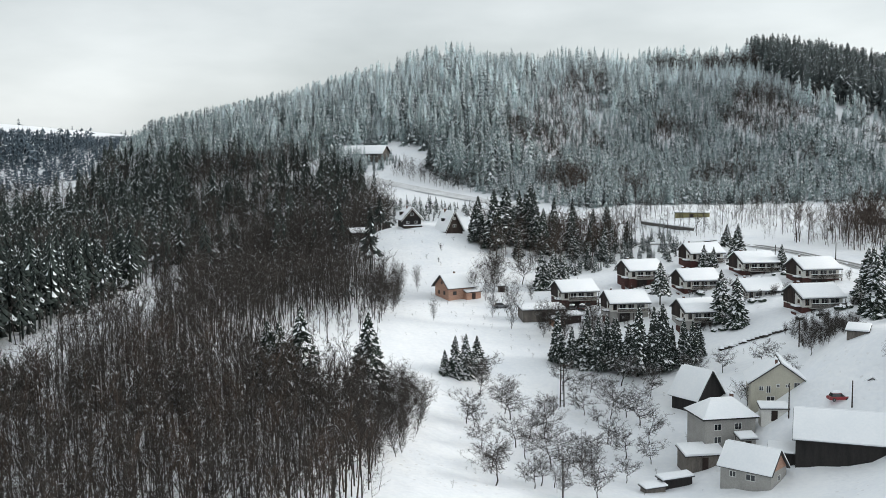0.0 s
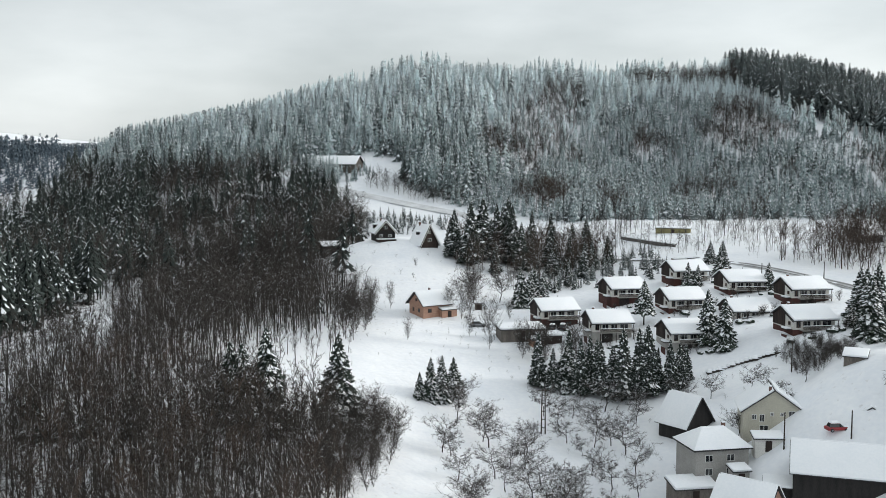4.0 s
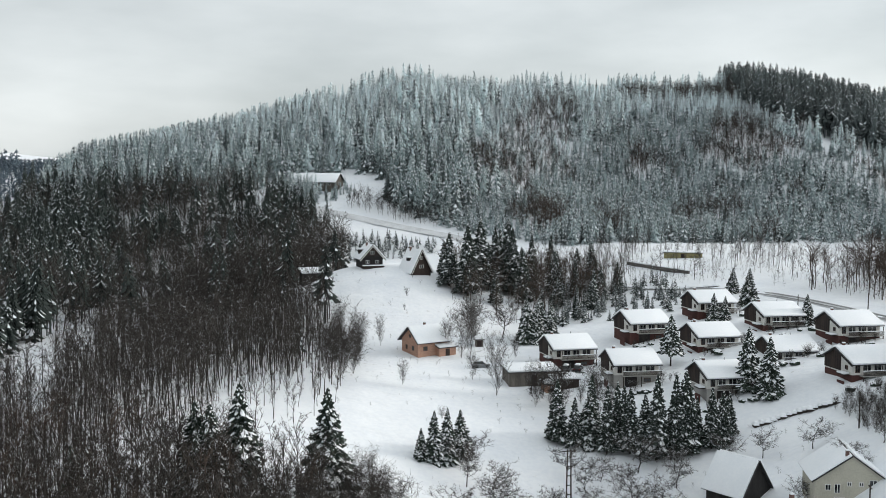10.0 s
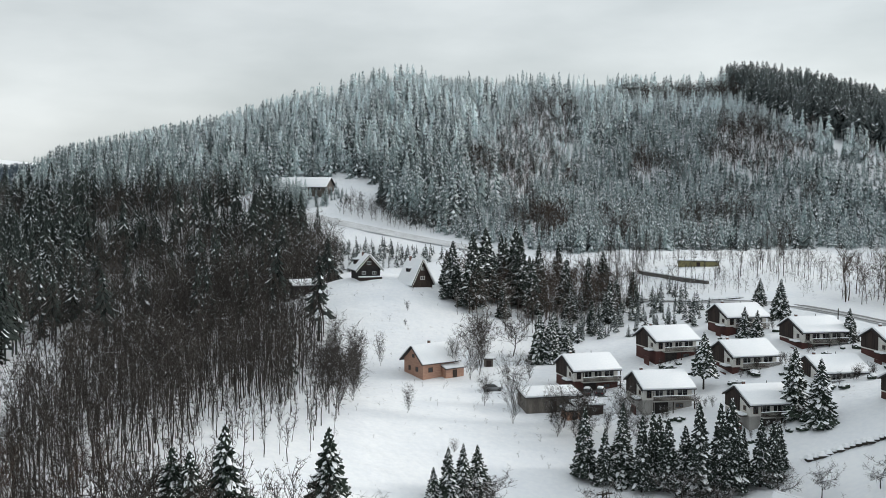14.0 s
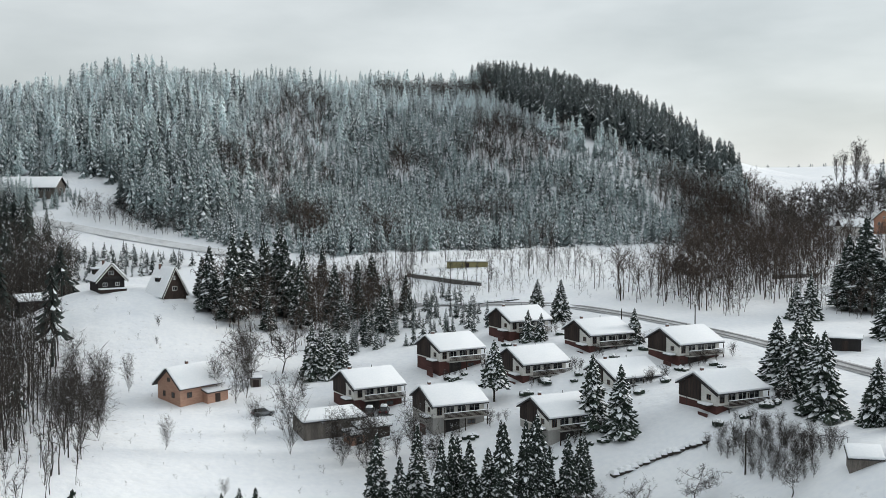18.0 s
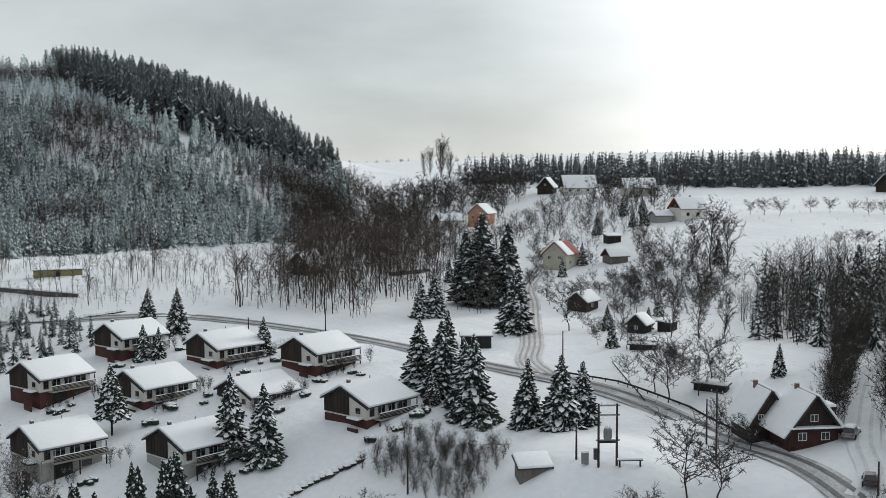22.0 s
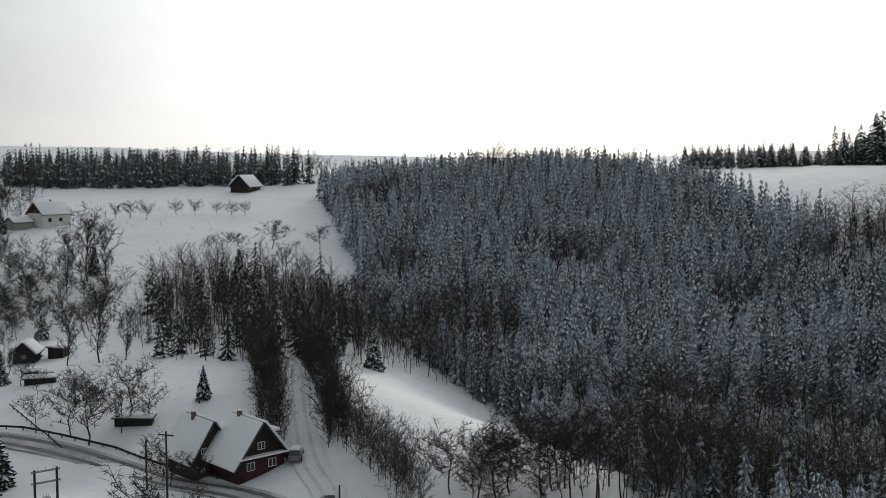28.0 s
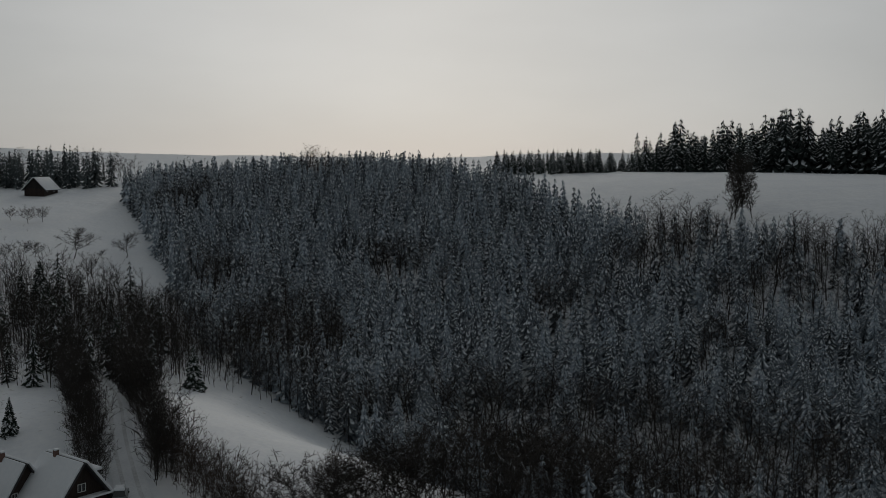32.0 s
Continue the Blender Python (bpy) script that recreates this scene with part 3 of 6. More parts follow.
PLATEAU = [spruce_far(s, 11, 5, 0.16, 0.06, 0.6, 0.45, 0.25) for s in range(90, 93)]
DISTANT = [spruce_far(s, 4, 4, 0.20, 0.1, 0.7, 0.3, 0.12) for s in range(30, 33)]
SLIM_SPRUCES = [spruce_far(s, 11, 5, 0.15, 0.08, 0.55, 0.4, 0.5) for s in range(10, 13)]
POLES = [bare_tree(s, 12, 4, 0.14, 0.35, 1.8, 0.0095, 0.03, 2, 3, 4, fat=0.0034) for s in range(44, 49)]
ALDERS = [bare_tree(s, 15, 4, 0.18, 0.48, 1.4, 0.0135, 0.03, 2, 3, 4, fat=0.0036) for s in range(40, 44)]
TALL_BARE = [bare_tree(s, 13, 4, 0.19, 0.25, 1.2, 0.0105, 0.03, 3, 3, 4, fat=0.0030) for s in range(4)]
FAR_BARE = [bare_tree(s, 12, 4, 0.23, 0.12, 1.2, 0.009, 0.04, 1, 3, 3, 0.0034) for s in range(20, 24)]
BRUSH = [bare_tree(s, 10, 3, 0.3, 0.05, 1.4, 0.008, 0.04, 1, 3, 2, 0.0075) for s in range(27, 30)]
BAND_BARE = [bare_tree(s, 12, 5, 0.24, 0.12, 1.2, 0.009, 0.04, 2, 3, 3, 0.0048) for s in range(24, 27)]

# ---- the wooded hill ----
HILL = [(-23, 545), (-5, 500), (20, 474), (43, 459), (66, 446), (114, 452), (163, 462), (215, 452), (245, 470), (272, 520), (300, 610), (310, 730), (150, 790), (-60, 770), (-210, 700), (-215, 600), (-190, 530), (-90, 520)]
GAP_STRIP = [(199, 576), (212, 574), (218, 553), (224, 537), (226, 526), (219, 524), (209, 542), (200, 560)]
GAP_EDGE = [(180, 570), (197, 572), (206, 536), (220, 507), (240, 508), (242, 490), (214, 488), (192, 522)]
LODGE_YARD = [(-60, 512), (-60, 536), (-10, 536), (-5, 500), (-30, 500)]
VALLEY_SIDE = [(-165, 470), (-420, 470), (-420, 900), (-200, 900), (-190, 700), (-182, 600), (-174, 540)]
PLANTATION = [(48, 462), (66, 448), (114, 453), (163, 463), (215, 453), (242, 470), (236, 500), (200, 548), (172, 600), (140, 625), (104, 600), (72, 540)]
BROWN_BANDS = ([(28, 545), (52, 520), (74, 556), (104, 640), (84, 650), (56, 600)], [(150, 560), (168, 530), (196, 545), (186, 590), (168, 598)], [(130, 648), (196, 630), (196, 664), (130, 672)], [(40, 476), (62, 458), (70, 490), (50, 500)])
FIRS = [(-26, 552), (-4, 505), (20, 482), (46, 520), (30, 560), (52, 610), (10, 640), (-40, 610)]
x, y, rs = sown(HILL, 3.3, 3, [GAP_STRIP, LODGE_YARD, VALLEY_SIDE, PLANTATION])
tall = patchy(x, y, 45, 7.1) + rs.uniform(-0.05, 0.05, len(x))
crest = inside([(192, 620), (200, 575), (232, 545), (268, 512), (310, 610), (290, 720), (200, 700)], x, y)
keep = (y < 725) & ((rs.random(len(x)) < 0.62) | ~((tall > 0.56) | (x < -40) | crest | inside(FIRS, x, y)))
x, y, tall, crest = x[keep], y[keep], tall[keep], crest[keep]
up = (land(x, y) - 40) / 65
brown = np.zeros(len(x), bool)
for band in BROWN_BANDS:
    brown |= inside(band, x + rs.uniform(-5, 5, len(x)), y + rs.uniform(-5, 5, len(x)))
brown &= ~crest & (rs.random(len(x)) < 0.65)
firs = inside(FIRS, x, y) & ~brown
height = np.where((tall > 0.56) | (x < -40), rs.uniform(10.6, 18, len(x)), rs.uniform(5.5, 10.4, len(x)))
height = np.where(firs, rs.uniform(12, 19, len(x)), height)
height = np.where(crest, rs.uniform(15, 25, len(x)), height)
rows = np.stack([x, y, height, rs.uniform(0.85, 1.35, len(x))], 1)
rime = (up + rs.uniform(-0.22, 0.22, len(x)) > 0.60) & ~crest & ~brown
high = height > 10.5
scatter("hill_tall_spruces_rimed", TALL_RIME, rows[rime & high], NEEDLES_RIME_HAZE, "tall frosted spruces on the upper hill", "forest", 80)
scatter("hill_tall_spruces", TALL_RIME[:3], rows[~rime & ~brown & ~crest & high], NEEDLES_HILL_HAZE, "tall snow-laden spruces on the hillside", "forest", 81)
scatter("hill_spruces_rimed", RIME_SPRUCES, rows[rime & ~high], NEEDLES_RIME_HAZE, "frosted spruce wood on the upper hill", "forest", 5)
scatter("hill_spruces", FAR_SPRUCES, rows[~rime & ~brown & ~crest & ~high], NEEDLES_HILL_HAZE, "snow-dusted spruce wood on the hillside", "forest", 6)
scatter("crest_spruces", TIMBER_SPRUCES, rows[crest & (rs.random(len(x)) < 0.8)], NEEDLES_CREST_HAZE, "tall dark spruces along the hill crest", "forest", 7)
rows[:, 2] = np.maximum(rows[:, 2] * 0.85, 9)
scatter("hill_bare_trees", BAND_BARE, rows[brown], TWIGS_RED, "brown leafless trees among the hill spruces", "forest", 8)
x, y, rs = in_rows(PLANTATION, 2.7, 3.1, 57, 4, [GAP_STRIP])
brown = ((inside(BROWN_BANDS[1], x, y) | inside(BROWN_BANDS[3], x, y)) & (rs.random(len(x)) < 0.7)) | (patchy(x, y, 16, 3.7) + rs.uniform(-0.1, 0.1, len(x)) > 0.74) | ((x > 212) & (rs.random(len(x)) < 0.6))
height = rs.uniform(5.0, 10.0, len(x)) * np.where(inside(GAP_EDGE, x, y), 0.72, 1.0) * (0.8 + 0.4 * patchy(x, y, 30, 1.1))
rows = np.stack([x, y, height, rs.uniform(0.95, 1.4, len(x))], 1)
scatter("plantation_spruces", ROW_SPRUCES, rows[~brown], NEEDLES_HILL_HAZE, "young snow-dusted spruces planted in rows on the hillside", "forest", 9)
rows[:, 2] *= 1.25
scatter("plantation_larches", BAND_BARE, rows[brown], TWIGS_RED, "brown leafless trees scattered through the plantation", "forest", 10)

x, y, rs = sown([(226, 508), (240, 505), (262, 500), (274, 520), (285, 545), (268, 470), (256, 440), (236, 436), (205, 440), (200, 452), (222, 480)], 3.2, 37)
scatter("flank_bare_trees", BAND_BARE, np.stack([x, y, rs.uniform(7, 13, len(x)), rs.uniform(0.9, 1.3, len(x))], 1)[rs.random(len(x)) < 0.8], TWIGS_RED, "brown leafless trees down the flank of the hill", "forest", 38)

# ---- the wood above the gully ----
LEFT_WOOD = [(-23, 460), (-20, 380), (-34, 372), (-36, 345), (-21, 335), (-24, 290), (-40, 300), (-66, 335), (-86, 335), (-95, 300), (-88, 253), (-90, 225), (-93, 196), (-125, 175), (-165, 215), (-200, 330), (-215, 470), (-190, 560), (-95, 518), (-60, 512)]
x, y, rs = sown(LEFT_WOOD, 4.0, 11, [VALLEY_SIDE])
pick = patchy(x, y, 26, 4.4) + rs.uniform(-0.15, 0.15, len(x)) + np.where(x < -92, -0.2, 0.0)
rows = np.stack([x, y, rs.uniform(13, 23, len(x)), rs.uniform(0.85, 1.25, len(x))], 1)
spr = np.where((x < -88) | (y > 420), pick < 0.42, rs.random(len(x)) < 0.08)
lit = spr & (rs.random(len(x)) < 0.25)
hidden = ((x < -130) & (y > 300)) & (rs.random(len(x)) < 0.35)
scatter("left_wood_spruces", TIMBER_SPRUCES, rows[spr & ~lit & ~hidden], NEEDLES_DARK, "dark tall spruces in the mixed wood", "forest", 12)
scatter("left_wood_snowy_spruces", MID_SPRUCES, rows[lit] * np.array([1, 1, 0.8, 1.0]), NEEDLES_DARK, "snow-laden spruces in the mixed wood", "forest", 25)
rows[:, 2] *= 0.8
deep = ~spr & ((x < -60) | (y > 340)) & ~hidden
scatter("left_wood_far_bare_trees", FAR_BARE, rows[deep & (rs.random(len(x)) < 0.85)], TWIGS, "grey-brown bare trees deep in the wood", "forest", 14)
x2, y2, rs = sown([(-20, 380), (-34, 372), (-36, 345), (-21, 335), (-24, 290), (-40, 300), (-66, 335), (-70, 380), (-40, 400)], 2.5, 12)
rows = np.stack([x2, y2, rs.uniform(8, 16, len(x2)), rs.uniform(0.8, 1.3, len(x2))], 1)
scatter("left_wood_bare_trees", POLES, rows, TWIGS, "leafless grey-brown trees in the mixed wood", "forest", 13)

NEAR_WOOD = [(-13, 146), (-10, 165), (-13, 186), (-16, 204), (-24, 208), (-38, 208), (-52, 196), (-70, 178), (-92, 165), (-120, 120), (-110, 90), (-60, 110), (-15, 130)]
x, y, rs = sown(NEAR_WOOD, 2.5, 15)
keep = ~((x < -50) & (y < 120))
x, y = x[keep], y[keep]
rows = np.stack([x, y, rs.uniform(8, 14, len(x)), rs.uniform(0.8, 1.2, len(x))], 1)
red = rs.random(len(x)) < 0.2
low = rows[rs.random(len(x)) < 0.4].copy()
low[:, 0] += 1.5
low[:, 2], low[:, 3] = low[:, 2] * 0.35, 1.6
scatter("near_wood_thicket", FAR_BARE, low, TWIGS_SNOWY, "snowy brushwood under the alders", "forest", 65)
scatter("near_wood_red_twigs", ALDERS, rows[red], TWIGS_RED, "reddish leafless alders below the snowy track", "forest", 16)
scatter("near_wood_bare_trees", ALDERS + POLES[:2], rows[~red], TWIGS, "tall leafless trees with dark trunks", "forest", 17)

MID_WOOD = [(-22, 288), (-25, 270), (-34, 266), (-38, 245), (-45, 224), (-50, 206), (-60, 194), (-79, 186), (-75, 212), (-71, 240), (-69, 262), (-71, 300), (-72, 332), (-50, 315)]
x, y, rs = sown(MID_WOOD, 2.3, 18)
rows = np.stack([x, y, rs.uniform(6, 15, len(x)), rs.uniform(0.8, 1.5, len(x))], 1)[patchy(x, y, 9, 2.2) > 0.3]
scatter("mid_wood_bare_trees", POLES, rows, TWIGS, "slender leafless trees above the snow path", "forest", 19)
x, y, rs = sown(MID_WOOD + [(-36, 300)], 2.6, 82)
scatter("mid_wood_brush", BRUSH, np.stack([x, y, rs.uniform(1.0, 3.4, len(x)), rs.uniform(1.0, 1.6, len(x))], 1)[patchy(x, y, 8, 3.3) > 0.4], TWIGS, "low brush among the slender trees", "bushes", 83)
x, y, rs = sown([(-92, 200), (-84, 200), (-80, 225), (-76, 255), (-80, 300), (-90, 310), (-88, 255)], 3.2, 26)
rows = np.stack([x, y, rs.uniform(1.0, 4.0, len(x)), rs.uniform(1.2, 1.8, len(x))], 1)[(patchy(x, y, 7, 8.2) > 0.5) | (x < -85)]
scatter("gully_brush", FAR_BARE, rows, TWIGS_SNOWY, "snowy brush along the gully", "bushes", 27)
x, y, rs = sown([(-24, 300), (-26, 268), (-40, 262), (-44, 232), (-32, 228), (-17, 246), (-15, 262), (-15, 296)], 3.8, 28)
rows = np.stack([x, y, rs.uniform(2.5, 10, len(x)), rs.uniform(1.0, 1.6, len(x))], 1)[patchy(x, y, 9, 5.2) > 0.4]
scatter("gully_mouth_saplings", POLES, rows, TWIGS, "thin saplings at the mouth of the gully", "bushes", 29)

RIGHT_WOOD = [(401, 286), (325, 248), (285, 229), (240, 207), (211, 184), (196, 167), (186, 158), (150, 146), (130, 141), (124, 118), (140, 60), (210, -10), (262, 10), (292, 62), (335, 104), (395, 134), (440, 160), (480, 200), (450, 285)]
x, y, rs = sown(RIGHT_WOOD, 3.5, 21)
BARE_PATCH = [(334, 108), (301, 45), (246, 55), (256, 82), (279, 101), (325, 118)]
FOOT = [(202, 124), (198, 105), (196, 90), (192, 72), (165, 78), (129, 134), (130, 146), (160, 150), (190, 155), (208, 142)]
RAVINE = [(302, 229), (268, 207), (272, 187), (240, 170), (220, 151), (204, 163), (198, 178), (211, 190), (250, 214)]
edge = patchy(x, y, 34, 9.2) + rs.uniform(-0.08, 0.08, len(x)) + np.where(land(x, y) < 18.5, 0.25, 0) + np.where(inside(BARE_PATCH, x, y) | inside(FOOT, x, y), 0.3, 0) + np.where(inside(RAVINE, x, y), 0.2, 0)
rows = np.stack([x, y, rs.uniform(7.5, 13, len(x)), rs.uniform(1.0, 1.4, len(x))], 1)
bare = (edge > 0.73) & ((x + y * 0.3).astype(int) % 5 > 0)
thick = rows[bare].copy()
thick[:, 3] *= 1.35
low = thick[::3].copy()
low[:, 0] += 1.9
low[:, 2], low[:, 3] = low[:, 2] * 0.4, 2.0
scatter("ravine_thicket", FAR_BARE, low, TWIGS, "low thicket below the spruce plantation", "forest", 64)
near = np.hypot(rows[:, 0] - 60, rows[:, 1] - 110) < 190
scatter("right_wood_near_spruces", MID_SPRUCES + FROST_SPRUCES[2:], rows[~bare & near], NEEDLES_FROST_HAZE, "tall spruces with snow on drooping boughs", "forest", 24)
scatter("right_wood_spruces", FROST_SPRUCES, rows[~bare & ~near], NEEDLES_FROST_HAZE, "dense snow-dusted spruce plantation across the ravine", "forest", 22)
scatter("right_wood_bare_trees", FAR_BARE, thick, TWIGS, "leafless trees along the ravine edge", "forest", 23)

# woods that close the view
x, y, rs = sown([(106, 336), (118, 329), (128, 303), (146, 315), (180, 338), (234, 403), (227, 430), (190, 432), (165, 388), (130, 352)], 3.6, 31)
rows = np.stack([x, y, rs.uniform(6, 13.5, len(x)), rs.uniform(0.9, 1.3, len(x))], 1)[patchy(x, y, 12, 5.5) > 0.42]
low = rows[::3] * np.array([1, 1, 0.38, 1.7]) + np.array([1.3, 0, 0, 0])
scatter("copse_thicket", FAR_BARE, low, TWIGS_RED, "low brown thicket under the copse", "forest", 74)
scatter("roadside_copse", ALDERS[:2] + BAND_BARE, rows, TWIGS_RED, "brown leafless copse at the foot of the hill", "forest", 32)
x, y, rs = sown([(146, 305), (160, 292), (176, 312), (205, 340), (244, 372), (246, 415), (228, 430), (232, 402), (190, 350)], 4.4, 39)
rows = np.stack([x, y, rs.uniform(4, 11, len(x)), rs.uniform(0.9, 1.3, len(x))], 1)[patchy(x, y, 10, 3.5) > 0.38]
low = rows[::2] * np.array([1, 1, 0.4, 1.7]) + np.array([1.3, 0, 0, 0])
scatter("lane_side_thicket", FAR_BARE, low, TWIGS_RED, "low brown thicket beside the climbing lane", "forest", 75)
scatter("lane_side_trees", ALDERS[:2] + BAND_BARE, rows, TWIGS_RED, "brown leafless trees beside the climbing lane", "forest", 40)
x, y, rs = sown([(45, 345), (75, 372), (118, 350), (128, 392), (110, 430), (60, 435), (30, 425), (22, 372)], 3.7, 33, [[(76, 380), (104, 384), (106, 410), (76, 410)]])
rows = np.stack([x, y, rs.uniform(3, 10.5, len(x)), rs.uniform(0.9, 1.4, len(x))], 1)[patchy(x, y, 9, 6.6) > 0.5]
scatter("meadow_edge_birches", POLES + TALL_BARE[:2], rows, TWIGS, "slender leafless birches behind the houses", "forest", 34)
x, y, rs = sown([(30, 420), (22, 372), (45, 345), (78, 366), (100, 352), (125, 318), (180, 345), (228, 410), (215, 440), (160, 448), (110, 440), (60, 438)], 3.4, 78, [[(82, 390), (104, 386), (112, 404), (96, 416), (82, 412)]])
rows = np.stack([x, y, rs.uniform(0.8, 3.6, len(x)), rs.uniform(1.0, 1.7, len(x))], 1)[patchy(x, y, 11, 9.6) > 0.41]
scatter("meadow_brush", BRUSH, rows, TWIGS_SNOWY, "low snowy brush behind the houses", "bushes", 79)
x, y, rs = sown([(-27, 474), (12, 461), (16, 450), (-18, 440), (-26, 450)], 3.0, 35)
rows = np.stack([x, y, rs.uniform(2.4, 5.5, len(x)), rs.uniform(1.1, 1.7, len(x))], 1)
young = np.stack([rs.uniform(36, 80, 170), rs.uniform(328, 372, 170), rs.uniform(1.8, 6.0, 170), rs.uniform(1.0, 1.5, 170)], 1)
scatter("young_spruces", MID_SPRUCES, young, NEEDLES, "young snow-dusted spruces behind the houses", "forest", 68)
scatter("nursery_spruces", FAR_SPRUCES, rows, NEEDLES, "young snow-dusted spruces above the meadow", "forest", 36)
x, y, rs = sown([(-58, 526), (-58, 514), (-34, 508), (-16, 518), (-24, 525), (-36, 522)], 3.0, 72)
scatter("lodge_spruces", MID_SPRUCES, np.stack([x, y, rs.uniform(2.5, 6.5, len(x)) + 6 * (x < -38), rs.uniform(1.0, 1.3, len(x))], 1), NEEDLES_HILL_HAZE, "young snowy spruces below the lodge", "forest", 73)
x, y, rs = sown([(-20, 518), (18, 486), (22, 474), (4, 482), (-24, 503)], 2.6, 37)
rows = np.stack([x, y, rs.uniform(3, 6.5, len(x)), rs.uniform(1.0, 1.5, len(x))], 1)
scatter("bank_saplings", BAND_BARE, rows, TWIGS, "brown saplings on the bank above the forest road", "forest", 38)
x, y, rs = sown([(402, 400), (425, 360), (440, 305), (470, 300), (500, 420), (450, 520), (395, 560), (365, 540), (380, 495), (402, 455)], 5.2, 41)
rows = np.stack([x, y, rs.uniform(9, 18, len(x)), rs.uniform(0.9, 1.3, len(x))], 1)
con = patchy(x, y, 25, 3.1) > 0.36
rows[:, 2] *= np.where(con, 1.0, 0.75)
scatter("plateau_spruces", PLATEAU, rows[con], NEEDLES_PLATEAU_HAZE, "snowy spruces on the far side of the fields", "forest", 42)
# snowy twigs chosen for their paler grey, which imitates haze
scatter("plateau_bare_trees", BAND_BARE, rows[~con], TWIGS_SNOWY, "leafless trees on the far side of the fields", "forest", 43)
x, y, rs = sown([(444, 140), (442, 100), (455, 70), (448, 40), (432, 10), (412, -12), (440, -45), (480, -20), (490, 140)], 4.6, 44)
rows = np.stack([x, y, np.where(y > 75, rs.uniform(5, 11, len(x)), rs.uniform(8, 15, len(x)) + 6 * (y < 25) + 15 * np.clip(patchy(x, y, 14, 8.8) * 2 - 0.75, 0, 1)), rs.uniform(1.0, 1.6, len(x))], 1)
scatter("meadow_end_spruces", MID_SPRUCES, rows, NEEDLES, "tall spruces beyond the upper meadow", "forest", 45)
x, y, rs = sown([(262, 10), (292, 62), (335, 104), (328, 108), (284, 70), (252, 20)], 3.6, 46)
rows = np.stack([x, y, rs.uniform(6, 9.5, len(x)), rs.uniform(0.9, 1.2, len(x))], 1)
scatter("meadow_edge_trees", FAR_BARE, rows, TWIGS, "leafless trees along the lower meadow edge", "forest", 47)
x, y, rs = sown([(165, 229), (200, 254), (240, 272), (262, 268), (278, 243), (256, 219), (215, 204), (200, 204), (170, 214)], 3.4, 48)
rows = np.stack([x, y, rs.uniform(4.5, 13, len(x)), rs.uniform(0.9, 1.3, len(x))], 1)
low = rows[::2].copy()
low[:, 0] += 1.6
low[:, 2], low[:, 3] = low[:, 2] * 0.4, 1.8
scatter("stream_thicket", FAR_BARE, low, TWIGS, "low thicket under the stream wood", "forest", 63)
con = rs.random(len(x)) < 0.12
scatter("stream_spruces", SLIM_SPRUCES, rows[con] * np.array([1, 1, 1.15, 1.2]), NEEDLES_NEAR, "dark spruces standing in the stream wood", "forest", 66)
rows = rows[~con]
scatter("stream_wood", ALDERS[:2] + FAR_BARE, rows, TWIGS, "dark leafless wood along the stream", "forest", 49)
x, y, rs = sown([(197, 202), (205, 191), (205, 181), (198, 172), (195, 165), (207, 160), (228, 178), (252, 205), (264, 222), (242, 228), (212, 214)], 3.0, 50)
rows = np.stack([x, y, rs.uniform(6, 11, len(x)), rs.uniform(0.9, 1.3, len(x))], 1)
scatter("ravine_trees", FAR_BARE, rows, TWIGS, "leafless trees at the edge of the ravine", "forest", 51)
x, y, rs = sown([(-250, 660), (-250, 760), (-420, 1000), (-700, 1350), (-960, 1100), (-560, 640), (-400, 600)], 8.5, 54, [[(-250, 520), (-300, 640), (-420, 700), (-360, 520)]])
rows = np.stack([x, y, rs.uniform(9, 16, len(x)), rs.uniform(1.5, 2.2, len(x))], 1)
scatter("valley_woods", DISTANT, rows, NEEDLES_FAR_HAZE, "haze-tinted blue-grey wooded flank beyond the valley", "forest", 55)
x, y, rs = sown([(-200, 900), (-188, 700), (-180, 600), (-176, 560), (-420, 575), (-420, 900)], 5.6, 56)
rows = np.stack([x, y, rs.uniform(4, 8, len(x)), rs.uniform(1.5, 2.2, len(x))], 1)
scatter("valley_slope_woods", DISTANT, rows, NEEDLES_FAR_HAZE, "haze-tinted blue-grey spruce wood down the valley side", "forest", 71)
rs = np.random.default_rng(52)
d, a = rs.uniform(900, 2300, 2600), rs.uniform(0, 2 * np.pi, 2600)
x, y = 80 + d * np.cos(a), 300 + d * np.sin(a)
keep = (patchy(x, y, 260, 1.7) > 0.44) & ~((x > 500) & (np.abs(y - 250) < 900))
rows = np.stack([x, y, rs.uniform(6, 10, len(x)), rs.uniform(2.0, 3.0, len(x))], 1)[keep]
scatter("distant_woods", DISTANT, rows, NEEDLES_FAR_HAZE, "wooded ridges on the horizon", "forest", 53)


x, y, rs = sown([(-18, 245), (-14, 300), (-20, 355), (10, 355), (14, 300), (24, 262), (60, 258), (75, 238), (62, 200), (30, 165), (0, 165), (2, 232)], 4.5, 57)
rows = np.stack([x, y, rs.uniform(0.4, 1.3, len(x)), rs.uniform(1.2, 2.2, len(x))], 1)[rs.random(len(x)) < 0.4]
scatter("meadow_weeds", BRUSH, rows, TWIGS, "dry stalks poking through the snow", "plants", 58)
x, y, rs = sown([(130, 210), (175, 255), (240, 300), (300, 350), (350, 400), (345, 300), (290, 262), (220, 300), (160, 215)], 6.0, 59)
rows = np.stack([x, y, rs.uniform(0.5, 1.5, len(x)), rs.uniform(1.2, 2.2, len(x))], 1)[rs.random(len(x)) < 0.4]
scatter("garden_weeds", FAR_BARE, rows, TWIGS, "dry stalks and canes in snowy gardens", "plants", 60)
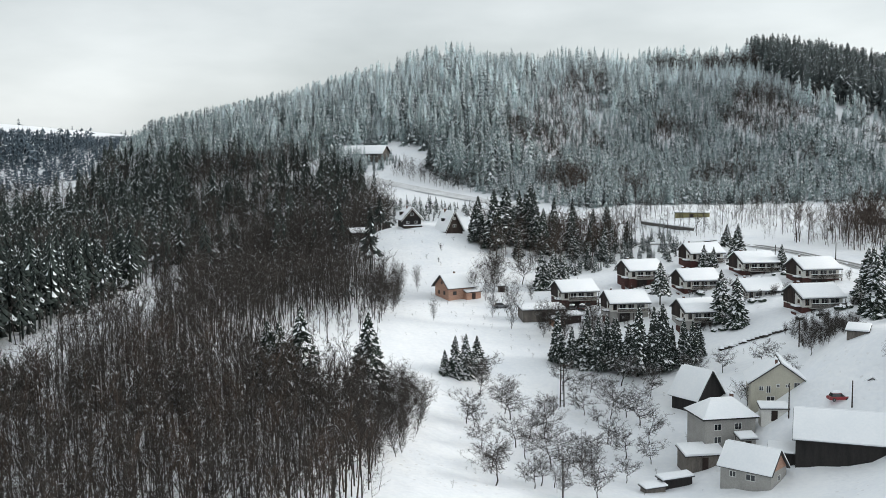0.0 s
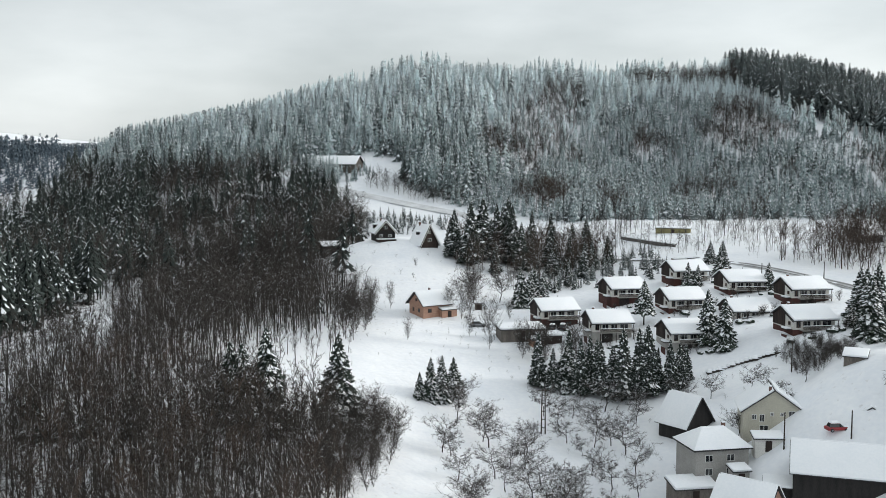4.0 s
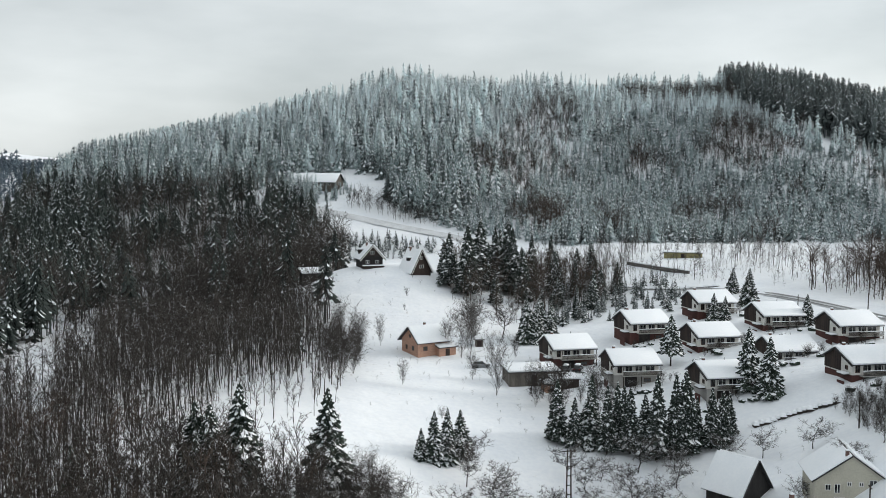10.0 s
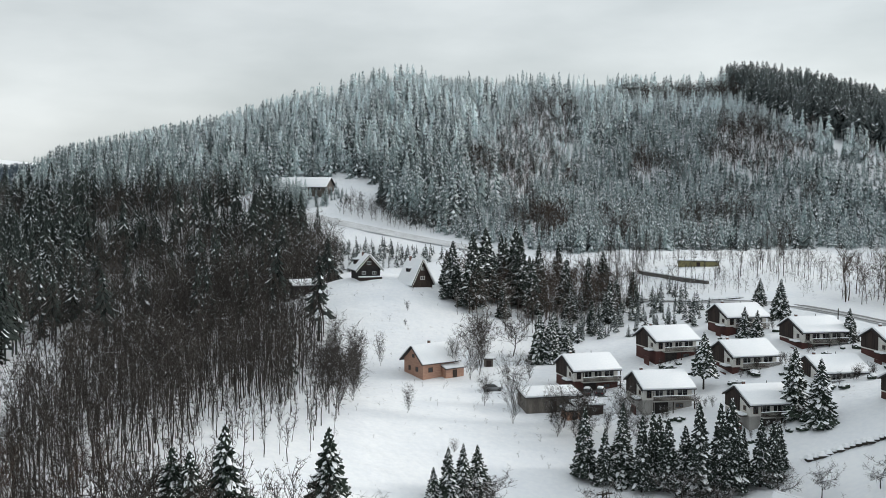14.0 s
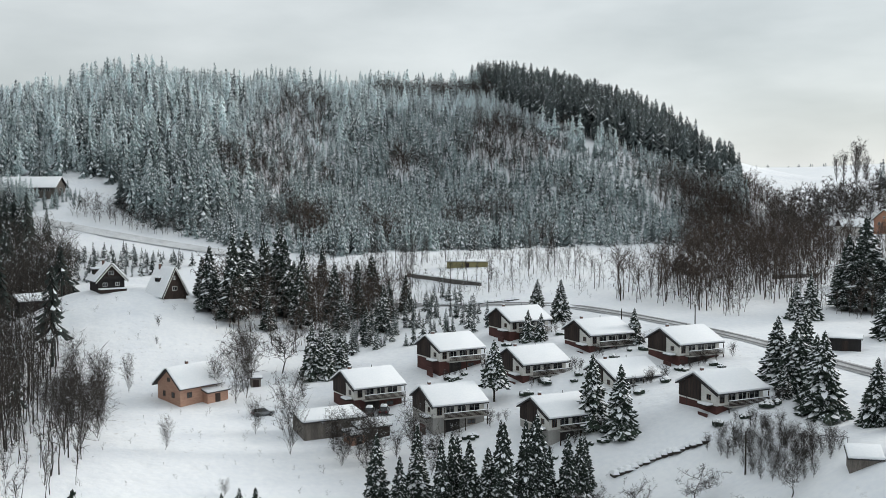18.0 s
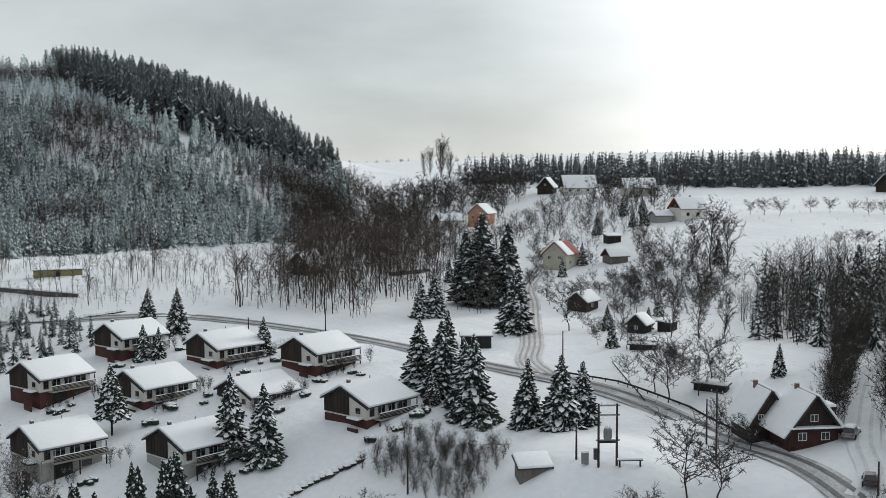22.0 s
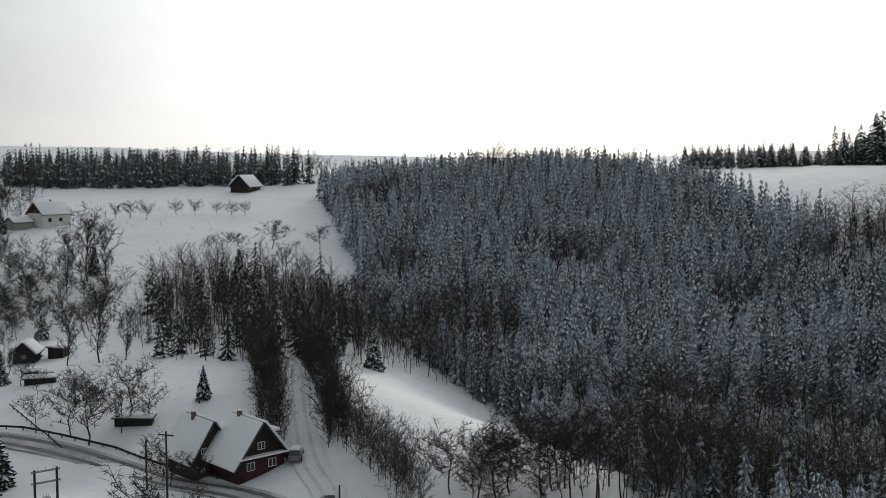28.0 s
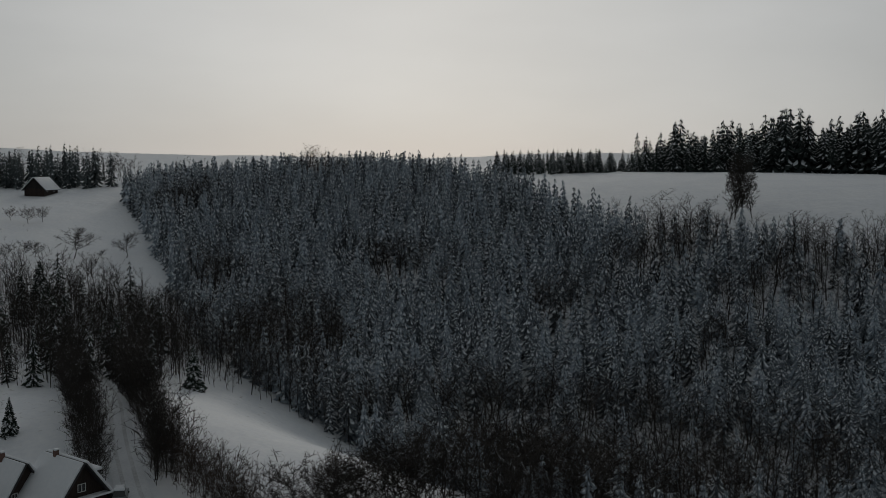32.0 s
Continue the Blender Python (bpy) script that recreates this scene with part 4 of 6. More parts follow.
x, y, rs = sown([(12, 338), (30, 330), (60, 345), (70, 375), (48, 402), (26, 400), (10, 372)], 3.6, 61)
rows = np.stack([x, y, rs.uniform(4, 12, len(x)), rs.uniform(0.9, 1.4, len(x))], 1)[patchy(x, y, 8, 4.1) > 0.36]
scatter("belt_bare_trees", TALL_BARE + BAND_BARE, rows, TWIGS_RED, "leafless trees between the tall spruces", "forest", 62)


# ---- single trees ----
def spruce_parts(seed, tiers=22, arms=12, spread=0.24, bottom=0.06, load_share=0.72):
    """Meshes of a unit spruce: trunk, green crown of shaggy boughs, pillows of snow on them."""
    r = random.Random(seed)
    trunk, crown, load = Mesh(), Mesh(), Mesh()
    trunk.tube((0, 0, -0.06), (0, 0, 0.5), 0.018, 0.010, 7)
    trunk.tube((0, 0, 0.5), (0, 0, 0.97), 0.010, 0.002, 5)
    sides = [r.uniform(0.82, 1.12) for _ in range(7)]
    for i in range(tiers):
        u = i / (tiers - 0.3)
        h = bottom + (0.985 - bottom) * u
        rad = (spread * (1 - u) ** 0.82 + 0.012) * r.uniform(0.86, 1.12)
        n = max(4, int(arms * (1 - 0.6 * u)))
        for a in range(n):
            w = 2 * math.pi * (a + r.uniform(-0.35, 0.35)) / n + i * 1.3
            q = rad * r.uniform(0.6, 1.14) * sides[int(w / 0.8976) % 7]
            d, s = Vector((math.cos(w), math.sin(w), 0)), Vector((-math.sin(w), math.cos(w), 0))
            z0, half = h + 0.012 + r.uniform(-0.008, 0.008), q * 0.20 + 0.004
            root = Vector((0, 0, z0 + 0.012))
            mid = d * q * 0.58 + Vector((0, 0, z0 - q * r.uniform(0.08, 0.24)))
            tip = d * q + Vector((0, 0, z0 - q * r.uniform(0.22, 0.46)))
            hang = Vector((0, 0, 0.016 + 0.07 * q))
            k = len(crown.v)
            crown.v += [tuple(p) for p in (root, mid - s * half - hang * 0.5, tip, mid + s * half - hang * 0.5, mid + Vector((0, 0, 0.004)),
                                           mid.lerp(tip, 0.6) - s * half * 0.7 - hang, mid.lerp(tip, 0.6) + s * half * 0.7 - hang, mid - hang * 2.1 + s * half * r.uniform(-0.6, 0.6), root.lerp(mid, 0.5) - hang * 1.6)]
            crown.f += [(k, k + 1, k + 4), (k, k + 4, k + 3), (k + 1, k + 5, k + 4), (k + 4, k + 5, k + 2), (k + 4, k + 2, k + 6), (k + 4, k + 6, k + 3), (k + 8, k + 7, k + 4), (k + 7, k + 2, k + 4)]
            if r.random() < load_share:
                lift, wd = Vector((0, 0, 0.007)), half * r.uniform(0.5, 0.85)
                near, far = root.lerp(mid, r.uniform(0.5, 0.85)), mid.lerp(tip, r.uniform(0.7, 0.98))
                c = near.lerp(far, 0.55) + lift * 2.0
                out = mid.lerp(tip, 0.55)
                k = len(load.v)
                load.v += [tuple(p) for p in (near + lift * 0.5, mid - s * wd * 0.9 + lift * 0.3, out - s * wd * 0.75 + lift * 0.2, far, out + s * wd * 0.75 + lift * 0.2, mid + s * wd * 0.9 + lift * 0.3, c)]
                load.f += [(k + e, k + (e + 1) % 6, k + 6) for e in range(6)]
    return trunk, crown, load


def make_spruce(seed, label, spread=0.24, mat=NEEDLES_NEAR, bottom=0.06, load_share=0.58, tiers=40, arms=17):
    t, c, l = spruce_parts(seed, tiers, arms, spread=spread, bottom=bottom, load_share=load_share)
    ob = thing("spruce_tree", pose(0, 0, 0), label, "tree")
    part("trunk", t, BARK, ob)
    part("crown", c, mat, ob)
    tagged(part("snow_load", l, SNOW, ob, "snow lying on the boughs", smooth=True), kind="stuff")
    return ob


def make_bare(seed, label, mat, name="fruit_tree", **kw):
    v, f = bare_tree(seed, **kw)
    ob = thing(name, pose(0, 0, 0), label, "tree")
    nt = 6 * 8  # the trunk's faces come first
    tv = 6 * 8
    part("trunk", big_mesh("trunk", v[:tv], f[:nt], BARK), None, ob)
    part("crown", big_mesh("crown", v[tv:], f[nt:] - tv, mat), None, ob)
    return ob


def plant(kind, x, y, h, girth=1.0, turn=0.0, sink=0.1):
    c = copy_thing(kind, pose(x, y, ground_z(x, y) - sink, 0, 0, turn))
    c.scale = (h * girth, h * girth, h)
    return c


rt = random.Random(7)
SP = [make_spruce(60 + i, "broad garden spruce with boughs bent under snow", 0.30) for i in range(3)]
SD = [make_spruce(70 + i, "tall dark spruce lightly dusted with snow", 0.19, NEEDLES_SINGLE, 0.12, 0.26) for i in range(4)]
GARDEN_SPRUCES = [(105.3, 256.7, 12), (107, 251, 14), (98.3, 234.6, 14), (98.4, 244.9, 5.8), (101, 225.5, 10.8), (101.5, 219.1, 11.5), (107, 219.8, 10), (146, 274, 14), (144.6, 299, 11), (141.4, 300.2, 9),
                  (77.9, 309.8, 7.2), (80.2, 307.7, 6.4), (92.7, 339.4, 7.5), (91.5, 322.3, 10), (95.9, 293.9, 7.5), (72.3, 254.5, 12), (70, 260.8, 13), (103, 248, 13), (101, 240, 12)]
for px_, py_, h in GARDEN_SPRUCES:
    plant(rt.choice(SP), px_, py_, h, rt.uniform(0.95, 1.2), rt.uniform(0, 360))
MEADOW_SPRUCES = [(0.2, 234.8, 6), (2.6, 235.2, 9.6), (5.1, 236.1, 10.2), (7.7, 239, 9), (30, 314.7, 12), (32.9, 314.3, 10.6), (37.1, 318.7, 9.5), (34, 319, 11)]
for px_, py_, h in MEADOW_SPRUCES:
    plant(rt.choice(SP), px_, py_, h, rt.uniform(0.85, 1.05), rt.uniform(0, 360))
DARK_SPRUCES = [(167.3, 304.3, 25), (169.1, 299.2, 26), (173, 306, 22), (165, 309, 21), (16.1, 344.1, 22), (19, 350, 20), (13, 352, 18), (29.5, 360.5, 24.5), (32, 359.2, 23.5), (27, 366, 21), (36, 366, 19), (48.2, 405, 16), (11.1, 361, 14.5), (42, 350, 14), (52.5, 342, 12.5), (46, 336, 11), (44, 360, 15), (24, 372, 17), (55, 352, 13), (22, 356, 19), (38, 372, 17), (30, 378, 18), (20, 380, 15), (56, 372, 14), (50, 362, 16), (60, 384, 15), (44, 388, 17), (34, 348, 16), (25, 343, 13), (62, 362, 12), (46, 372, 18)]
for px_, py_, h in DARK_SPRUCES:
    plant(rt.choice(SD), px_ + rt.uniform(-2.5, 2.5), py_ + rt.uniform(-2.5, 2.5), h * rt.uniform(0.66, 1.08), rt.uniform(0.85, 1.45), rt.uniform(0, 360))
GROVE = [(27.6, 248.9, 13.6), (30.7, 246.8, 14), (33.9, 248.3, 15.4), (36.7, 244.7, 14), (39.1, 246.7, 18), (41.1, 244.2, 14.6), (43.6, 242.6, 15.2), (45.4, 240.6, 17.8), (49.2, 241.2, 18.4), (51.3, 241.7, 15.8), (53.9, 243, 13.6), (56.1, 240.8, 13), (58.4, 241.1, 11), (41.5, 251.3, 14), (47, 246, 15), (53, 247, 12), (35, 252, 12), (60.5, 244, 11)]
for px_, py_, h in GROVE:
    plant(rt.choice(SD + SP[:1]), px_, py_, h * rt.uniform(0.68, 1.05), rt.uniform(0.8, 1.25), rt.uniform(0, 360))
NEAR_SPRUCES = [(-15.2, 208.6, 18.8), (-27.5, 198.3, 19.4), (-31.3, 195.6, 16), (-34, 199, 15), (-33, 194, 12), (-47.3, 183.7, 11), (-53.1, 180.3, 8.5), (-57, 179, 9), (-62, 178, 9.5), (-66, 184, 9), (-72, 176, 9), (-76, 178, 10), (-80, 182, 9)]
for px_, py_, h in NEAR_SPRUCES:
    plant(rt.choice(SP), px_, py_, h, rt.uniform(0.85, 1.05), rt.uniform(0, 360))
for px_, py_, h in [(196.5, 197.3, 9), (247, 250, 14), (243, 253, 11), (251, 247, 10), (139.4, 206.6, 5.5), (162, 262, 6), (171, 258, 5), (281, 347, 9), (277, 349, 7), (222.5, 323.5, 7), (183.6, 332.8, 9), (180, 335, 7), (147.7, 248.5, 6), (246, 292, 8), (187, 267.6, 6), (391, 453, 14), (262, 352, 8), (300, 372, 9), (306, 368, 7), (208, 318, 6)]:
    plant(rt.choice(SP), px_, py_, h, 0.9, rt.uniform(0, 360))
pine = make_spruce(81, "open-crowned pine standing between the houses", 0.26, NEEDLES_NEAR, 0.32)
pine.matrix_basis = pose(58.8, 280.5, ground_z(58.8, 280.5) - 0.1)
pine.scale = (12, 12, 12)

ORCHARD = [make_bare(90 + i, "old fruit tree with snow-covered twigs", TWIGS_SNOWY, limbs=17, twigs=8, spread=0.42, first=0.28, rise=0.32, trunk_r=0.024, lean=0.06, fine=6, fat=0.0056) for i in range(4)]
GARDEN = [make_bare(100 + i, "leafless garden tree with spreading branches", TWIGS, "garden_tree", limbs=20, twigs=7, spread=0.36, first=0.24, rise=0.6, trunk_r=0.018, lean=0.05, fine=6, fat=0.0054) for i in range(4)]
BUSH = [make_bare(110 + i, "bare shrub standing in the snow", TWIGS, "shrub", limbs=44, twigs=5, spread=0.50, first=0.02, rise=1.9, trunk_r=0.009, lean=0.05, fine=4, fat=0.0042) for i in range(3)]

BUILT = [(38, 292), (59, 306), (80, 318), (89, 297), (100, 281), (71, 290), (84, 276), (90, 250), (49, 277), (64, 264), (27, 280), (2, 303), (55, 182), (53, 200), (49, 194), (54, 218), (66, 202), (70, 180), (42, 187), (78, 186), (117, 189), (123, 197), (180, 286), (167, 256), (172, 254), (216, 325), (231, 318), (252, 337), (296, 340), (290, 346), (278, 428), (270, 437), (356, 444), (357, 411), (353, 462), (84, 207), (89, 198), (130, 269), (150, 265), (97, 170), (105, 174)]


def free(x, y, gap=6.5):
    """Whether nothing is built here and no road runs by."""
    if any(math.hypot(x - a, y - b) < gap + 1.5 * (a > 160) for a, b in BUILT):
        return False
    if any(a > 160 and math.hypot(x - a + 0.68 * u, y - b + 0.73 * u) < 5.5 for a, b in BUILT for u in (6, 10, 14, 18)):
        return False
    return all(math.hypot(x - (a + (c - a) * u / 4), y - (b + (d - b) * u / 4)) > 4.8 for (a, b), (c, d) in zip(ROAD[:-1], ROAD[1:]) for u in range(5))


far_rows = []


def grow(kinds, poly, gap, low, high, seed, keep=1.0, holes=()):
    """Single trees sown in a polygon; those of the upper village go into far_rows."""
    x, y, rs = sown(poly, gap, seed, holes)
    for a, b in zip(x, y):
        if rs.random() < keep and free(a, b):
            h, g = rs.uniform(low, high), rs.uniform(0.85, 1.15)
            if a > 235:
                far_rows.append((a, b, h, g))
            else:
                plant(kinds[int(rs.integers(len(kinds)))], a, b, h, g, rs.uniform(0, 360))


grow(ORCHARD, [(2, 232), (22, 238), (58, 236), (50, 226), (48, 208), (42, 196), (36, 186), (30, 172), (8, 168), (4, 190)], 6.6, 4.0, 6.4, 201, 0.85)
grow(ORCHARD, [(56, 196), (62, 192), (75, 196), (76, 215), (70, 232), (60, 236), (60, 212)], 6.5, 3.5, 5.5, 202, 0.6)
grow(GARDEN + ORCHARD[:2], [(132, 215), (150, 236), (170, 262), (200, 285), (235, 300), (262, 330), (300, 352), (335, 400), (330, 440), (290, 420), (255, 390), (225, 345), (192, 318), (160, 268), (136, 240)], 5.2, 2.4, 4.6, 203, 0.8)
grow(GARDEN, [(200, 262), (240, 276), (262, 330), (250, 335), (205, 300), (180, 270)], 5.2, 3, 5.5, 204, 0.8)
grow(GARDEN, [(240, 440), (290, 430), (350, 470), (360, 500), (300, 495), (250, 470)], 6.5, 6, 12, 205, 0.85)
grow(GARDEN, [(305, 345), (350, 395), (385, 395), (370, 470), (340, 470), (325, 430)], 8.0, 5, 10, 206, 0.7)
GARDEN_FAR = [bare_tree(s, 16, 5, 0.38, 0.14, 0.85, 0.016, 0.04, 3, 3, 3, 0.0088) for s in range(130, 134)]
scatter("upper_garden_trees", GARDEN_FAR, np.array(far_rows), TWIGS, "small leafless trees in the gardens of the upper village", "trees", 77)
grow(BUSH, [(78, 240), (86, 240), (90, 231), (88, 216), (83, 204), (79, 208), (77, 224)], 1.8, 1.3, 2.6, 207, 0.85)
grow(BUSH, [(-12, 300), (-18, 330), (-24, 290), (-22, 275), (-14, 272)], 4.6, 3, 7, 208, 0.6)
grow(BUSH + GARDEN, [(10, 300), (24, 308), (25, 330), (14, 332)], 6.0, 4, 9, 209, 0.6)
grow(BUSH, [(-10, 250), (14, 255), (12, 295), (-8, 345), (8, 350), (14, 300), (22, 262)], 13.0, 1.0, 2.6, 210, 0.6)
grow(BUSH, [(-4, 212), (-5, 190), (-12, 165), (-17, 158), (-15, 200), (-9, 218)], 4.2, 4, 8, 211, 0.8)
grow(GARDEN, [(109, 158), (115, 163), (122, 158), (129, 152), (127, 145), (116, 148)], 3.3, 4.5, 8, 212, 0.9)
grow(BUSH, [(24, 262), (44, 258), (40, 270), (24, 274)], 4.0, 3, 7, 213, 0.8)
for hx, hy in ((31.9, 293.3), (52.9, 305.5), (73.9, 318.3), (83.7, 297.4), (94.9, 280.7), (65.6, 290.3), (79.0, 276.7), (84.5, 250.8), (43.5, 278.0), (60.0, 264.5)):
    for k in range(7):
        u = rt.uniform(-2.5, 13.5)
        plant(BUSH[k % 3], hx + u + rt.uniform(0.8, 1.6), hy - rt.uniform(7.6, 9.4) + 0.15 * u, rt.uniform(0.9, 2.2), 1.1, rt.uniform(0, 360))
AVENUE = [bare_tree(s, 20, 4, 0.42, 0.03, 1.2, 0.010, 0.05, 2, 3, 3, 0.0064) for s in range(120, 123)]
x, y, rs = sown([(106.5, 165.5), (110, 163), (119, 170), (127, 177), (121.5, 178), (113, 170)], 1.3, 214)
scatter("field_corner_bushes", AVENUE, np.stack([x, y, rs.uniform(2.5, 6.0, len(x)), rs.uniform(0.7, 1.0, len(x))], 1), TWIGS_RED, "dense dark bushes below the sloping field", "bushes", 69)
x, y, rs = sown([(118, 150), (126, 147), (140, 141), (152, 132), (140, 120), (120, 135)], 3.0, 216)
scatter("field_edge_trees", ALDERS + AVENUE, np.stack([x, y, rs.uniform(6, 12, len(x)), rs.uniform(0.9, 1.3, len(x))], 1), TWIGS, "dark leafless trees at the end of the field", "forest", 70)
x, y, rs = sown([(129, 150), (137, 152), (152, 153), (160, 148), (150, 138), (130, 137)], 2.3, 217)
scatter("ridge_bushes", AVENUE, np.stack([x, y, rs.uniform(2.5, 6, len(x)), rs.uniform(0.6, 1.0, len(x))], 1)[::2], TWIGS, "dark leafless thicket where the field drops away", "bushes", 76)
rs = np.random.default_rng(215)
u, far = rs.random(460) ** 1.15, rs.choice([-1, 1], 460)
off = far * np.where(far > 0, rs.uniform(2.7, 6.2, 460), rs.uniform(2.7, 5.4, 460))
rows = np.stack([121 + 70 * u - 0.4 * off + 4 * (far > 0), 182.5 + 32.5 * u + 0.92 * off + 2 * (far > 0), np.where(far > 0, 5.4, 6.4) * rs.uniform(0.3, 1.2, 460), rs.uniform(0.55, 0.95, 460)], 1)
scatter("avenue_bushes", AVENUE, rows, TWIGS, "dense leafless bushes on both sides of the snowy lane", "bushes", 67)
for px_, py_, h in [(12.2, 301, 10.7), (8.9, 305, 7.2), (14.5, 304, 11), (-15.8, 265, 13), (-18.4, 268, 10.6), (17.8, 270.6, 11), (-7.8, 310, 6), (-2.8, 271.6, 4.6), (-12.6, 294, 5.7), (-26, 256, 9.4), (13.3, 281, 5.4), (25.5, 301, 4.8)]:
    plant(rt.choice(BUSH), px_, py_, h * 0.8, rt.uniform(0.7, 0.95), rt.uniform(0, 360))
FIELD_TREES = [(318.2, 328.9, 3.3), (320.8, 324.5, 3.8), (320.8, 318.6, 4.0), (334.2, 314.2, 3.5), (337.6, 308.9, 3.5), (343.4, 302.9, 2.9), (340.3, 295.5, 3.6), (345.5, 292.8, 3.3), (290, 279, 3.2), (294.7, 276.3, 3.4), (297.8, 274.3, 3), (304.7, 265.3, 6), (309.6, 258.8, 1.8), (315.6, 253.2, 5)]
for px_, py_, h in FIELD_TREES:
    plant(rt.choice(GARDEN), px_, py_, h * 1.3, 1.2, rt.uniform(0, 360))
LONE = [make_bare(140 + i, "tall dense leafless tree with upswept branches", TWIGS, "field_tree", limbs=34, twigs=7, spread=0.24, first=0.10, rise=1.5, trunk_r=0.013, lean=0.03, fine=5, fat=0.0040) for i in range(2)]
for px_, py_, h in [(319, 66.9, 17), (322, 64, 16), (316, 69, 14), (318, 62, 12)]:
    plant(rt.choice(LONE), px_, py_, h, 1.0, rt.uniform(0, 360))
for px_, py_, h in [(238.9, 289.6, 16.7), (242, 286, 14), (235, 293, 13), (166.4, 241.3, 13), (163, 246, 10), (170, 238, 9)]:
    plant(rt.choice(LONE), px_, py_, h, 1.0, rt.uniform(0, 360))
for px_, py_, h in [(133.6, 215.7, 7), (123.6, 216.6, 8.6), (128, 228, 4), (126, 221, 6.5), (90.8, 188.7, 8.6), (93, 186, 7), (84, 190, 5), (112.5, 198, 4.5), (111, 193.5, 4), (128, 214, 6), (131, 211, 5), (119, 204, 4), (156.6, 268.2, 8), (101, 168, 4.5)]:
    plant(rt.choice(GARDEN), px_, py_, h, 1.0, rt.uniform(0, 360))
for px_, py_, h in [(404, 600, 21), (408, 606, 19), (398, 604, 15), (388, 598, 13), (412, 602, 14), (416, 607, 10), (421, 604, 8)]:
    plant(rt.choice(LONE), px_, py_, h, 0.8, rt.uniform(0, 360))
for kind in SP + SD + ORCHARD + GARDEN + BUSH + LONE:
    for o in (*kind.children_recursive, kind):
        bpy.data.objects.remove(o)


# ---- buildings ----
def window(parent, face, u, z, w, h, wall, frame=FRAME_WHITE):
    """A framed window on a wall. face: which wall, wall: that wall's distance from the middle."""
    fr, pane = Mesh(), Mesh()

    def put(m, a, b, c, d, o0, o1):
        if face[1] == "y":
            s = -1 if face[0] == "-" else 1
            m.box(a, min(s * (wall + o0), s * (wall + o1)), c, b, max(s * (wall + o0), s * (wall + o1)), d)
        else:
            s = -1 if face[0] == "-" else 1
            m.box(min(s * (wall + o0), s * (wall + o1)), a, c, max(s * (wall + o0), s * (wall + o1)), b, d)

    t = 0.09
    for a, b, c, d in ((u - w / 2, u + w / 2, z, z + t), (u - w / 2, u + w / 2, z + h - t, z + h), (u - w / 2, u - w / 2 + t, z + t, z + h - t), (u + w / 2 - t, u + w / 2, z + t, z + h - t), (u - t / 2, u + t / 2, z + t, z + h - t)):
        put(fr, a, b, c, d, -0.02, 0.07)
    put(pane, u - w / 2 + t, u + w / 2 - t, z + t, z + h - t, -0.02, 0.03)
    ob = part("window", fr, frame, parent)
    part("pane", pane, GLASS, ob)
    return ob


def slope(parent, x0, x1, lo, hi, thick=0.16, snow=0.38, sheet=ROOF_SHEET, cover=1.0, snow_label=""):
    """One roof slope between the eave lo and the ridge hi, both (y, z), with the snow that lies on it."""
    (y0, z0), (y1, z1) = lo, hi
    n = Vector((0, -(z1 - z0), y1 - y0)).normalized()
    if n.z < 0:
        n = -n
    d = n * thick
    order = (0, 1) if y0 < y1 else (1, 0)
    (ya, za), (yb, zb) = ((y0, z0), (y1, z1)) if order == (0, 1) else ((y1, z1), (y0, z0))
    base = [(x0, ya, za), (x1, ya, za), (x1, yb, zb), (x0, yb, zb)]
    roof = part("roof", Mesh().hexa(base + [(px, py + d.y, pz + d.z) for px, py, pz in base]), sheet, parent)
    if snow:
        e = n * (thick + 0.004)
        f = n * (thick + snow)
        k = 0.06
        if cover < 1.0:
            x1 = x0 + (x1 - x0) * cover
        base = [(x0 + k, ya, za), (x1 - k, ya, za), (x1 - k, yb, zb), (x0 + k, yb, zb)]
        part("roof_snow", Mesh().hexa([(px, py + e.y, pz + e.z) for px, py, pz in base] + [(px, py + f.y, pz + f.z) for px, py, pz in base]), SNOW, roof, "thick snow on the roof", bevel=min(0.14, snow * 0.4), smooth=True)
    return roof


def chimney(parent, x, y, z, h=1.1, w=0.5):
    c = part("chimney", Mesh().box(x - w / 2, y - w / 2, z, x + w / 2, y + w / 2, z + h), CHIMNEY, parent)
    part("snow_cap", Mesh().box(x - w / 2 - 0.04, y - w / 2 - 0.04, z + h, x + w / 2 + 0.04, y + w / 2 + 0.04, z + h + 0.22), SNOW, c, bevel=0.08, smooth=True)


